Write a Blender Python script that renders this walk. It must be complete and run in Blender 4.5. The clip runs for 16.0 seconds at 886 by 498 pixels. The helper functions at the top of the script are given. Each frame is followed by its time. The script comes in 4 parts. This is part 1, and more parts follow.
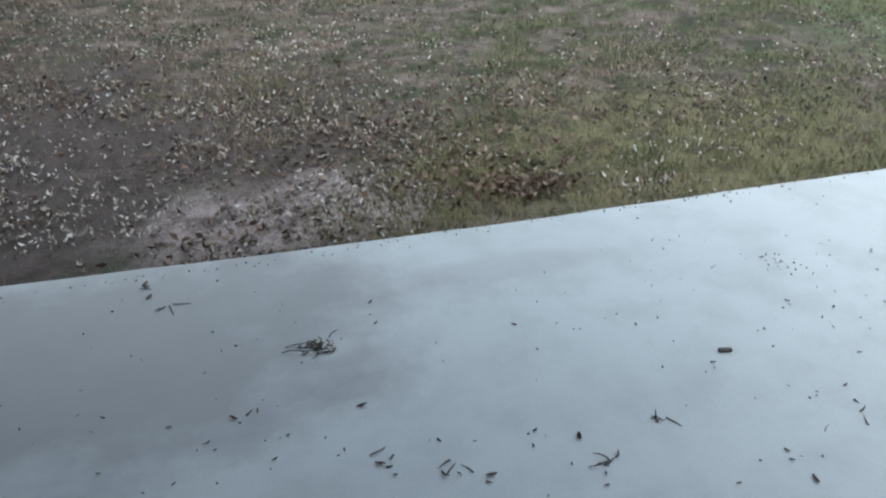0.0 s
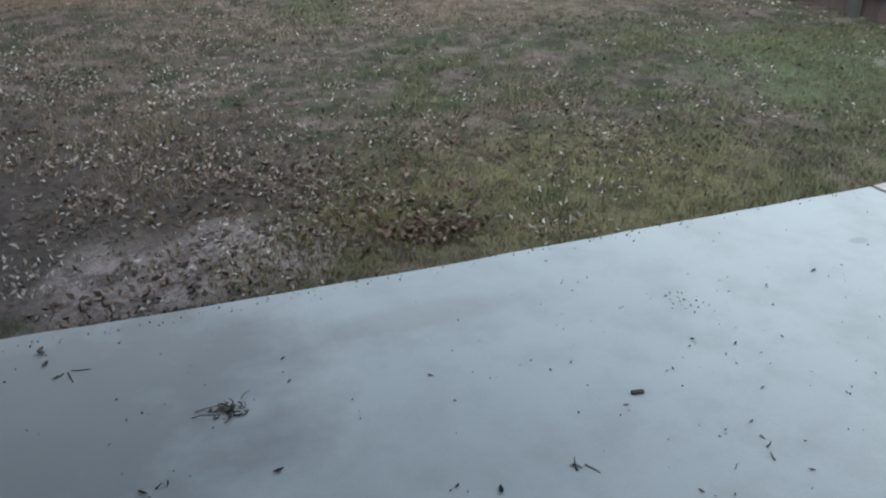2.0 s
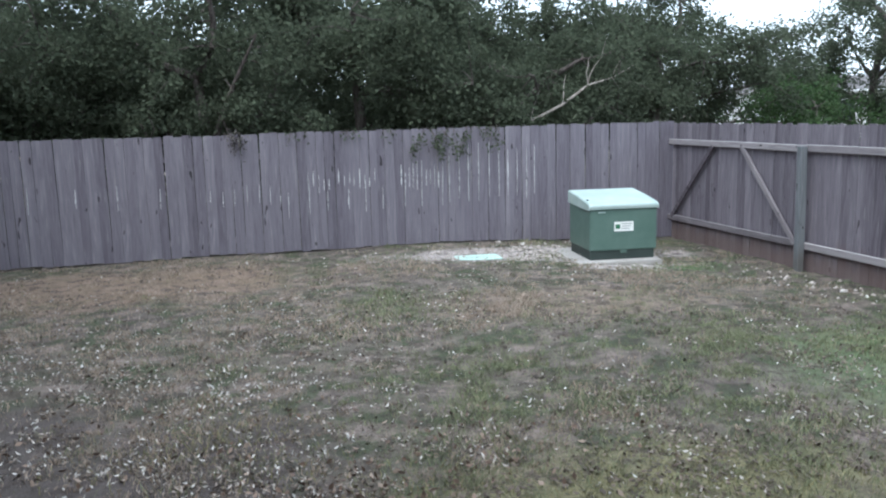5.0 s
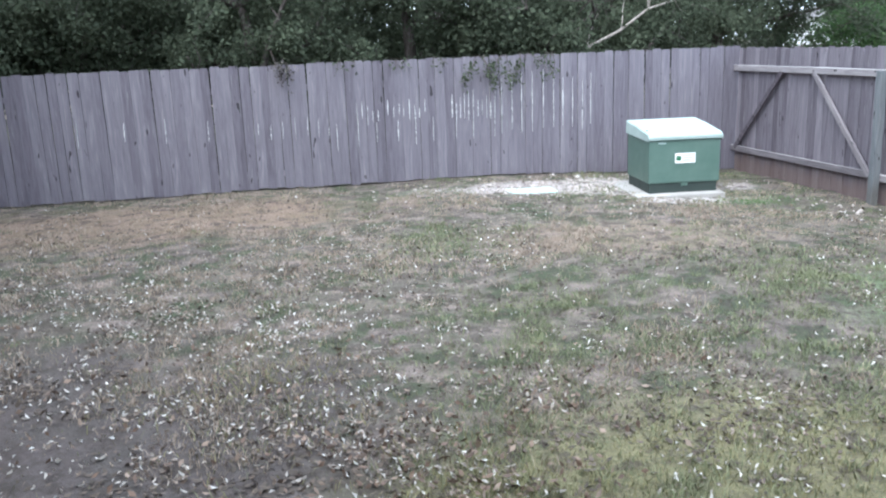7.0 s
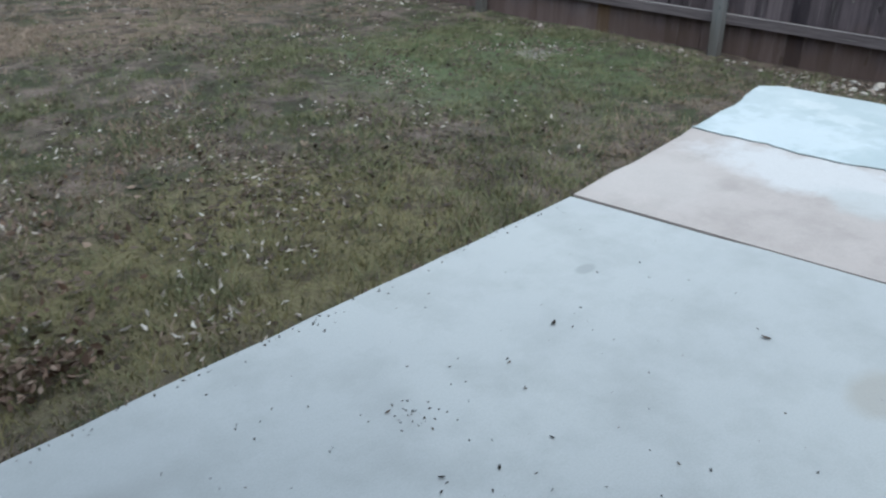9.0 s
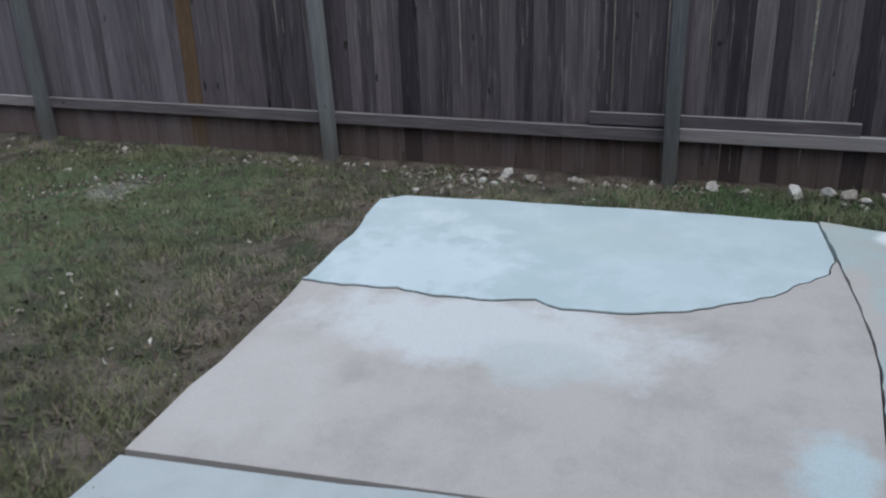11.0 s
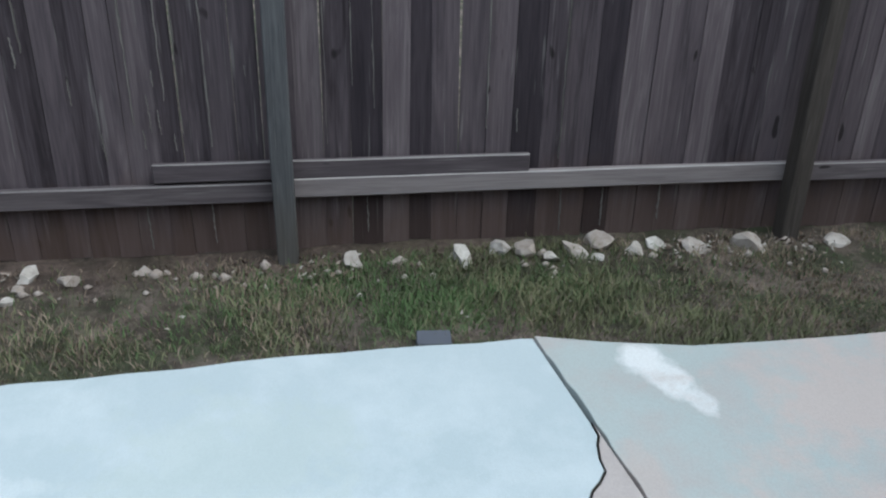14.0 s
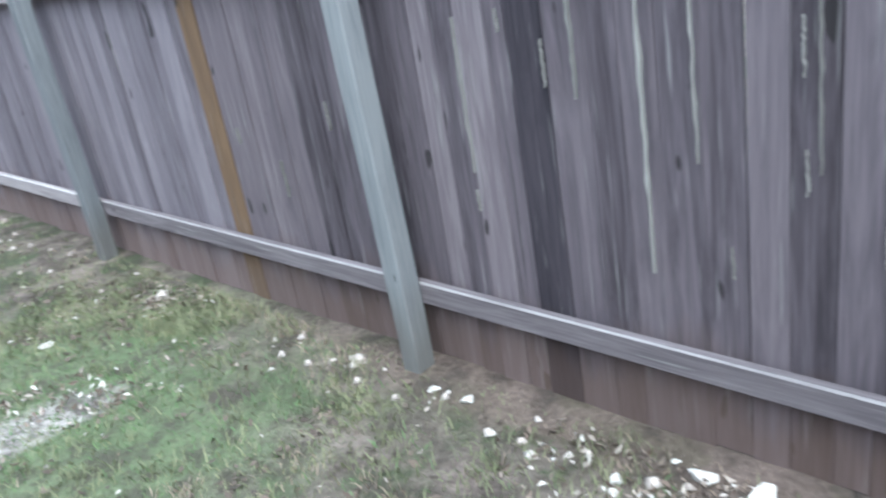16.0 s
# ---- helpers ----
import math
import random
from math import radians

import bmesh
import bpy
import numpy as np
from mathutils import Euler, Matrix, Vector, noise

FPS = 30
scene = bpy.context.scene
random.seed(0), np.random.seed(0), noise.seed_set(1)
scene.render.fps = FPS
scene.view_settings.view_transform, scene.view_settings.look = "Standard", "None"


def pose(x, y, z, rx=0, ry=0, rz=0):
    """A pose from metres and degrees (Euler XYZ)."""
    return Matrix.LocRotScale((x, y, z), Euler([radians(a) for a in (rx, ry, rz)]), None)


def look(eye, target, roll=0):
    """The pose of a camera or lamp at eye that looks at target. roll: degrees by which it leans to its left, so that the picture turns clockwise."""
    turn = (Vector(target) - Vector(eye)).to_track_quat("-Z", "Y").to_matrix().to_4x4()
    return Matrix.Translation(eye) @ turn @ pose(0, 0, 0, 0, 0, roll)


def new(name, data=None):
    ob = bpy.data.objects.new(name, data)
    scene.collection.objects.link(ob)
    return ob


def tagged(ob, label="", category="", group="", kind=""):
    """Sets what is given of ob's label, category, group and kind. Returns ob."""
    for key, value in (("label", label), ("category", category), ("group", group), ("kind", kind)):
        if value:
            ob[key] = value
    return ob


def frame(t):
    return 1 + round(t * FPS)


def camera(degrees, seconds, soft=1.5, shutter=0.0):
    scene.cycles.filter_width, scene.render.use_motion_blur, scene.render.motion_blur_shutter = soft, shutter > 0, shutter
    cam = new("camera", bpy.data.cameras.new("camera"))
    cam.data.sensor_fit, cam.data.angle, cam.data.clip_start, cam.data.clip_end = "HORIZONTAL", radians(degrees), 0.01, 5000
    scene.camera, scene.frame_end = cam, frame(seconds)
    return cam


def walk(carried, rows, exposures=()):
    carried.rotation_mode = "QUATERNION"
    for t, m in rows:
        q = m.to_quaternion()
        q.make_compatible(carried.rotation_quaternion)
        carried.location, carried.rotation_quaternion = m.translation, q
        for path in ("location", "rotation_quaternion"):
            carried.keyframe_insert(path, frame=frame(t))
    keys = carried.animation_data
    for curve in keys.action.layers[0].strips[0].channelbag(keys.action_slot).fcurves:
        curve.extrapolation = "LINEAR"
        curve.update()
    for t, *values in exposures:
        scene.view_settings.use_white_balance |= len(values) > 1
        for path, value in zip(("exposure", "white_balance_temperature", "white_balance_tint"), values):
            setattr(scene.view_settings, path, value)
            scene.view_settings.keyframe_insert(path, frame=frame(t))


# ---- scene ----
cam = camera(56.0, 16.0, soft=2.1, shutter=0.2)

PATH = [
    (0, (0.819, 0.892, 1.76), (1.213, 2.579, 0.76), -1.8),
    (0.5, (0.804, 0.903, 1.762), (1.228, 2.51, 0.649), -2.2),
    (1, (0.812, 0.924, 1.782), (1.295, 2.539, 0.704), -1.7),
    (1.5, (0.824, 0.945, 1.806), (1.369, 2.575, 0.784), -1.1),
    (2, (0.807, 0.951, 1.823), (1.43, 2.602, 0.882), -0.1),
    (2.5, (0.831, 0.984, 1.86), (1.509, 2.655, 0.995), 0.3),
    (3, (0.864, 1.016, 1.875), (1.592, 2.714, 1.11), 0.4),
    (3.5, (0.889, 1.068, 1.876), (1.644, 2.8, 1.221), 0.5),
    (4, (0.944, 1.121, 1.9), (1.673, 2.901, 1.354), -0.2),
    (4.5, (1.044, 1.242, 1.84), (1.693, 3.088, 1.422), -0.5),
    (4.8, (1.11, 1.295, 1.866), (1.674, 3.175, 1.513), -1.1),
    (5, (1.153, 1.327, 1.883), (1.643, 3.239, 1.563), -1.5),
    (7.5, (1.217, 1.758, 1.802), (1.574, 3.637, 1.215), -1.9),
    (8, (1.525, 1.897, 1.515), (2.170, 3.640, 0.776), -2.4),
    (8.5, (1.494, 1.871, 1.455), (2.479, 3.386, 0.598), -1.7),
    (9, (1.433, 1.934, 1.545), (2.714, 3.174, 0.637), 0.3),
    (9.5, (1.743, 2.125, 1.435), (3.234, 3.147, 0.581), -0.3),
    (10, (2.105, 2.239, 1.433), (3.718, 3.103, 0.624), -1.2),
    (10.2, (2.21, 2.197, 1.514), (3.845, 3.022, 0.71), -1.5),
    (12.3, (3.919, 2.604, 1.386), (5.764, 2.924, 0.682), -2.1),
    (12.5, (4.034, 2.603, 1.404), (5.879, 2.86, 0.675), -2.0),
    (13, (4.31, 2.661, 1.429), (6.15, 2.712, 0.648), -1.4),
    (13.5, (4.559, 2.675, 1.426), (6.378, 2.535, 0.607), -0.2),
    (14, (4.793, 2.662, 1.458), (6.568, 2.36, 0.587), 1.5),
    (14.5, (5.117, 2.694, 1.392), (6.916, 2.473, 0.547), 2.0),
    (14.8, (5.291, 2.812, 1.421), (7.109, 2.757, 0.589), 1.8),
    (15, (5.374, 2.902, 1.409), (7.206, 3.025, 0.615), 1.9),
    (15.3, (5.655, 2.911, 1.393), (7.428, 3.421, 0.621), -0.2),
    (15.5, (5.746, 2.957, 1.435), (7.441, 3.687, 0.665), -1.6),
    (15.6, (5.829, 2.969, 1.448), (7.466, 3.82, 0.675), -2.9),
    (16, (6.336, 3.047, 1.424), (7.601, 4.397, 0.665), -10.0),
]
EXPOSURES = [(0.0, 0.84, 5800, 1.0), (0.3, 0.55, 5800, 1.0), (1.0, 0.42, 5800, 1.0), (2.5, 0.46, 5700, 1.0), (3.5, 0.56, 5600, 1.0), (5.0, 1.1, 5500, 2.0), (7.5, 1.82, 5450, 3.0), (8.0, 1.56, 5480, 2.0), (8.2, 1.32, 5500, 2.0), (8.6, 0.76, 5650, 0.0), (9.0, 0.39, 5700, 1.0), (10.0, -0.06, 5700, 3.0), (12.5, 0.13, 5700, 3.0), (13.0, 0.17, 5700, 3.0), (13.5, 0.26, 5750, 3.0), (14.0, 0.33, 5800, 2.0), (14.5, 0.36, 5800, 2.0), (15.0, 1.1, 5500, 0.0), (15.5, 1.72, 5500, 0.0), (16.0, 1.98, 5400, 0.0)]
walk(cam, [(t, look(eye, goal, lean)) for t, eye, goal, lean in PATH], EXPOSURES)

# ---------------------------------------------------------------- light
world = bpy.data.worlds.new("overcast_sky")
scene.world = world
world.use_nodes = True
wn = world.node_tree
sky = wn.nodes.new("ShaderNodeTexSky")
sky.sky_type = "NISHITA"
sky.sun_disc = False
sky.sun_elevation = radians(60)
sky.sun_rotation = radians(211)
sky.air_density = 1.0
sky.dust_density = 5.0
sky.ozone_density = 1.0
cloud = wn.nodes.new("ShaderNodeMix")
cloud.data_type = "RGBA"
cloud.inputs[0].default_value = 0.65
cloud.inputs[7].default_value = (7.0, 7.2, 7.5, 1.0)
wn.links.new(sky.outputs[0], cloud.inputs[6])
wn.links.new(cloud.outputs[2], wn.nodes["Background"].inputs[0])
wn.nodes["Background"].inputs[1].default_value = 0.15
sun_data = bpy.data.lights.new("sun", "SUN")
sun_data.energy = 1.2
sun_data.angle = radians(75)
sun_data.color = (1.0, 0.96, 0.9)
sun = new("sun", sun_data)
sun.matrix_world = look((-3.0, -5.0, 10), (0, 0, 0))


# ---------------------------------------------------------------- material tools
class Nodes:
    """A short way to write a node material."""

    def __init__(self, name, rough=0.85, metal=0.0, spec=0.3):
        self.mat = bpy.data.materials.new(name)
        self.mat.use_nodes = True
        self.tree = self.mat.node_tree
        self.out = self.tree.nodes["Principled BSDF"]
        self.out.inputs["Roughness"].default_value = rough
        self.out.inputs["Metallic"].default_value = metal
        self.out.inputs["Specular IOR Level"].default_value = spec
        self.coords = self.tree.nodes.new("ShaderNodeTexCoord")

    def add(self, kind, **props):
        n = self.tree.nodes.new(kind)
        for k, v in props.items():
            setattr(n, k, v)
        return n

    def put(self, socket, value):
        if isinstance(value, bpy.types.NodeSocket):
            self.tree.links.new(value, socket)
        elif value is not None:
            socket.default_value = (*value, 1.0) if isinstance(value, tuple) and len(value) == 3 and len(socket.default_value) == 4 else value

    def place(self, scale=(1, 1, 1), shift=None, world_space=False):
        m = self.add("ShaderNodeMapping")
        src = self.add("ShaderNodeNewGeometry").outputs["Position"] if world_space else self.coords.outputs["Object"]
        self.put(m.inputs["Vector"], src)
        m.inputs["Scale"].default_value = scale
        if shift is not None:
            self.put(m.inputs["Location"], shift)
        return m.outputs[0]

    def noise(self, scale, vec=None, detail=4.0, rough=0.6, distort=0.0):
        n = self.add("ShaderNodeTexNoise")
        self.put(n.inputs["Vector"], vec if vec is not None else self.coords.outputs["Object"])
        n.inputs["Scale"].default_value = scale
        n.inputs["Detail"].default_value = detail
        n.inputs["Roughness"].default_value = rough
        n.inputs["Distortion"].default_value = distort
        return n.outputs["Fac"]

    def ramp(self, fac, stops):
        r = self.add("ShaderNodeValToRGB")
        els = r.color_ramp.elements
        while len(els) < len(stops):
            els.new(0.5)
        for el, (p, c) in zip(els, stops):
            el.position = p
            el.color = (*c, 1.0) if isinstance(c, tuple) else (c, c, c, 1.0)
        self.put(r.inputs[0], fac)
        return r.outputs[0]

    def mix(self, fac, a, b, mode="MIX"):
        n = self.add("ShaderNodeMix", data_type="RGBA", blend_type=mode)
        self.put(n.inputs[0], fac)
        self.put(n.inputs[6], a)
        self.put(n.inputs[7], b)
        return n.outputs[2]

    def math(self, op, a, b=0.0):
        n = self.add("ShaderNodeMath", operation=op)
        n.use_clamp = False
        self.put(n.inputs[0], a)
        self.put(n.inputs[1], b)
        return n.outputs[0]

    def spot(self, x, y, rx, ry, wobble=0.35, scale=1.2):
        """1 inside a patch of the ground with a ragged rim, 0 outside."""
        p = self.place((1 / rx, 1 / ry, 0), (-x / rx, -y / ry, 0.0), True)
        ln = self.add("ShaderNodeVectorMath", operation="LENGTH")
        self.put(ln.inputs[0], p)
        n = self.noise(scale, self.place((1, 1, 1), None, True), 5.0, 0.65)
        d = self.math("ADD", ln.outputs["Value"], self.math("MULTIPLY", self.math("SUBTRACT", n, 0.5), 2.0 * wobble * 2))
        return self.ramp(d, [(0.55, 1.0), (1.0, 0.0)])

    def random(self):
        return self.add("ShaderNodeObjectInfo").outputs["Random"]

    def island(self):
        return self.add("ShaderNodeNewGeometry").outputs["Random Per Island"]

    def bump(self, height, strength=0.4, distance=0.01):
        b = self.add("ShaderNodeBump")
        b.inputs["Strength"].default_value = strength
        b.inputs["Distance"].default_value = distance
        self.put(b.inputs["Height"], height)
        self.put(self.out.inputs["Normal"], b.outputs[0])

    def colour(self, c):
        self.put(self.out.inputs["Base Color"], c)

    def roughness(self, v):
        self.put(self.out.inputs["Roughness"], v)


def weathered_wood(name, stops, streak=1.0, brown=None, relief=0.5, vary=0.44, along_x=False):
    n = Nodes(name, 0.9, spec=0.2)
    shift = n.add("ShaderNodeCombineXYZ")
    r = n.random()
    for i, k in enumerate((37.0, 53.0, 11.0)):
        n.put(shift.inputs[i], n.math("MULTIPLY", r, k))
    def grain(across, along):
        return n.place((along, across, across) if along_x else (across, across, along), shift.outputs[0])

    fine = n.noise(1.0, grain(95, 2.6), 4, 0.65, 0.5)
    broad = n.noise(1.0, grain(17, 1.5), 4, 0.65, 1.0)
    tone = n.math("ADD", n.math("MULTIPLY", fine, 0.42 * streak), n.math("ADD", n.math("MULTIPLY", broad, 0.62), n.math("ADD", n.math("MULTIPLY", r, vary), 0.05 - vary / 2)))
    c = n.ramp(tone, stops)
    knots = n.noise(1.0, grain(16, 5.5), 1, 0.4)
    c = n.mix(n.ramp(knots, [(0.735, 0.0), (0.77, 0.8)]), c, (0.016, 0.014, 0.014))
    pale = n.noise(1.0, grain(55, 3.0), 2, 0.5)
    c = n.mix(n.ramp(pale, [(0.64, 0.0), (0.76, 0.4)]), c, (0.3, 0.29, 0.28))
    # Brown stain low on the wood, with the lower rail's shade in its colour.
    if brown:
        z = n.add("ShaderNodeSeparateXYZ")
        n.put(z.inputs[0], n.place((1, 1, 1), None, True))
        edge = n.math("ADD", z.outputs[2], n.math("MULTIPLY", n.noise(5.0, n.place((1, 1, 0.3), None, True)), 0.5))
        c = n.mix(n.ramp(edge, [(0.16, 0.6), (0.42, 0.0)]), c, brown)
    n.colour(c)
    n.bump(fine, relief, 0.004)
    return n.mat


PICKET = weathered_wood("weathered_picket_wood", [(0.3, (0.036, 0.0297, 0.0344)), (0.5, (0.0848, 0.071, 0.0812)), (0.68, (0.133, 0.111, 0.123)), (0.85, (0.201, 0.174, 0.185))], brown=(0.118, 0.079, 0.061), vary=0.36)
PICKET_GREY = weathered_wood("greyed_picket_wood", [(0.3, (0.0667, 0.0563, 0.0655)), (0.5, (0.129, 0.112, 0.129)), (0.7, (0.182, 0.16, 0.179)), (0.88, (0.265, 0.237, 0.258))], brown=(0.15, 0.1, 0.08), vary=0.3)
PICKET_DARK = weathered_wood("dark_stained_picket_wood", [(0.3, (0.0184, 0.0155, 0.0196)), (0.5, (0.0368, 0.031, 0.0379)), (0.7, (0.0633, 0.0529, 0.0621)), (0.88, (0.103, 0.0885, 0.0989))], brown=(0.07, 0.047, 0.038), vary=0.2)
PICKET_BACK = weathered_wood("silvered_picket_wood", [(0.3, (0.0804, 0.0702, 0.0821)), (0.5, (0.128, 0.113, 0.133)), (0.7, (0.17, 0.153, 0.173)), (0.88, (0.246, 0.225, 0.246))], vary=0.24)
ORANGE = weathered_wood("new_cedar_wood", [(0.3, (0.085, 0.055, 0.036)), (0.6, (0.155, 0.1, 0.06)), (0.9, (0.22, 0.16, 0.11))], brown=(0.11, 0.078, 0.06))
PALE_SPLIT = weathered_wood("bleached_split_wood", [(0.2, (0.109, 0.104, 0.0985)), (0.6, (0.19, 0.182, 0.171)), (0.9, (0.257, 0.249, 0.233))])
GAP_LIGHT = weathered_wood("light_through_fence_gaps", [(0.2, (0.3, 0.29, 0.29)), (0.6, (0.48, 0.47, 0.47)), (0.9, (0.6, 0.59, 0.58))])
RAIL = weathered_wood("weathered_rail_wood", [(0.3, (0.0968, 0.0835, 0.0904)), (0.55, (0.176, 0.154, 0.163)), (0.85, (0.303, 0.273, 0.277))], along_x=True)
BOARD = weathered_wood("dark_repair_wood", [(0.3, (0.055, 0.046, 0.052)), (0.55, (0.11, 0.094, 0.104)), (0.85, (0.2, 0.176, 0.188))], along_x=True)
OLD_POST = weathered_wood("old_brown_post_wood", [(0.3, (0.06, 0.052, 0.047)), (0.55, (0.105, 0.092, 0.083)), (0.85, (0.165, 0.15, 0.138))])
WORN_EDGE = weathered_wood("bleached_rail_edge", [(0.2, (0.145, 0.132, 0.136)), (0.5, (0.281, 0.264, 0.264)), (0.85, (0.425, 0.408, 0.404))], along_x=True)
POST = weathered_wood("treated_post_wood", [(0.3, (0.072, 0.074, 0.081)), (0.55, (0.124, 0.128, 0.136)), (0.85, (0.192, 0.197, 0.202))], streak=1.25, brown=(0.1, 0.09, 0.078))


def concrete(name, base, stain, dark, patches=(), seed=0.0, mottle=0.5, ragged_rim=0.75, rim_scale=7.0):
    n = Nodes(name, 0.8, spec=0.25)
    v = n.place((1, 1, 1), (seed, seed * 1.7, 0.0), True)
    big = n.noise(0.8, v, 5, 0.6, 0.4)
    mid = n.noise(3.5, v, 5, 0.65)
    fine = n.noise(160, v, 3, 0.7)
    c = n.mix(n.ramp(big, [(0.38, 0.0), (0.64, mottle)]), base, stain)
    c = n.mix(n.ramp(mid, [(0.45, 0.0), (0.68, 0.6)]), c, dark)
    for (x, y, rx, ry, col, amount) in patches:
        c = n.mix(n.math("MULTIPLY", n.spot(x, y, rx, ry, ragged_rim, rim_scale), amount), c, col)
    c = n.mix(n.ramp(fine, [(0.35, 0.18), (0.6, 0.0)]), c, (dark[0] * 0.6, dark[1] * 0.6, dark[2] * 0.6))
    n.colour(c)
    n.roughness(n.ramp(mid, [(0.3, 0.7), (0.7, 0.9)]))
    n.bump(n.math("ADD", fine, n.math("MULTIPLY", mid, 2.0)), 0.25, 0.003)
    return n.mat


# The first patch makes the slab darker at its left, near the lawn.
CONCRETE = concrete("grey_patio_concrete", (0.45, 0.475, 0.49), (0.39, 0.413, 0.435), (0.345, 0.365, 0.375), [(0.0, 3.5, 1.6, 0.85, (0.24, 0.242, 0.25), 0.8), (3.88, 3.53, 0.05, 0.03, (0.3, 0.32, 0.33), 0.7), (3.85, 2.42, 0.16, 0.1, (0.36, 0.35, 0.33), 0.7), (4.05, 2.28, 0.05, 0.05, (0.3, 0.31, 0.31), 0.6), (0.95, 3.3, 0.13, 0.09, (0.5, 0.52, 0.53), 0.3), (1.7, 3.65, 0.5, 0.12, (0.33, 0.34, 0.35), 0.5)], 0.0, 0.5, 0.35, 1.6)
CONCRETE_PINK = concrete("bleached_buff_concrete", (0.45, 0.41, 0.4), (0.4, 0.36, 0.35), (0.33, 0.3, 0.29), [(4.9, 2.0, 0.3, 0.14, (0.46, 0.54, 0.58), 0.9), (5.5, 3.2, 0.36, 0.85, (0.58, 0.59, 0.61), 0.85), (5.3, 2.95, 0.2, 0.3, (0.44, 0.47, 0.48), 0.6), (4.9, 3.8, 0.5, 0.35, (0.5, 0.47, 0.46), 0.6)], 3.0, 0.5, 0.4, 4.0)
CONCRETE_BLUE = concrete("pale_blue_coated_concrete", (0.451, 0.518, 0.55), (0.388, 0.46, 0.488), (0.56, 0.618, 0.65), [(6.68, 3.8, 0.13, 0.15, (0.65, 0.685, 0.713), 0.45), (6.5, 3.55, 0.12, 0.2, (0.632, 0.677, 0.704), 0.4), (6.2, 2.6, 0.3, 0.35, (0.541, 0.605, 0.65), 0.4), (6.0, 3.7, 0.45, 0.5, (0.578, 0.64, 0.685), 0.6), (6.6, 2.9, 0.3, 0.4, (0.451, 0.515, 0.505), 0.5)], 6.0)
CONCRETE_GREEN = concrete("worn_grey_green_concrete", (0.4, 0.45, 0.45), (0.36, 0.41, 0.42), (0.42, 0.37, 0.36), [(6.92, 1.66, 0.09, 0.09, (0.7, 0.72, 0.73), 0.9), (6.8, 1.6, 0.13, 0.07, (0.68, 0.7, 0.71), 0.85), (6.66, 1.55, 0.08, 0.05, (0.66, 0.68, 0.69), 0.7), (6.4, 0.7, 0.9, 0.85, (0.48, 0.42, 0.4), 0.9), (5.0, 1.4, 0.6, 0.6, (0.5, 0.58, 0.63), 0.8), (6.1, 1.85, 0.5, 0.08, (0.46, 0.4, 0.38), 0.7)], 9.0, 0.5, 0.6, 4.0)


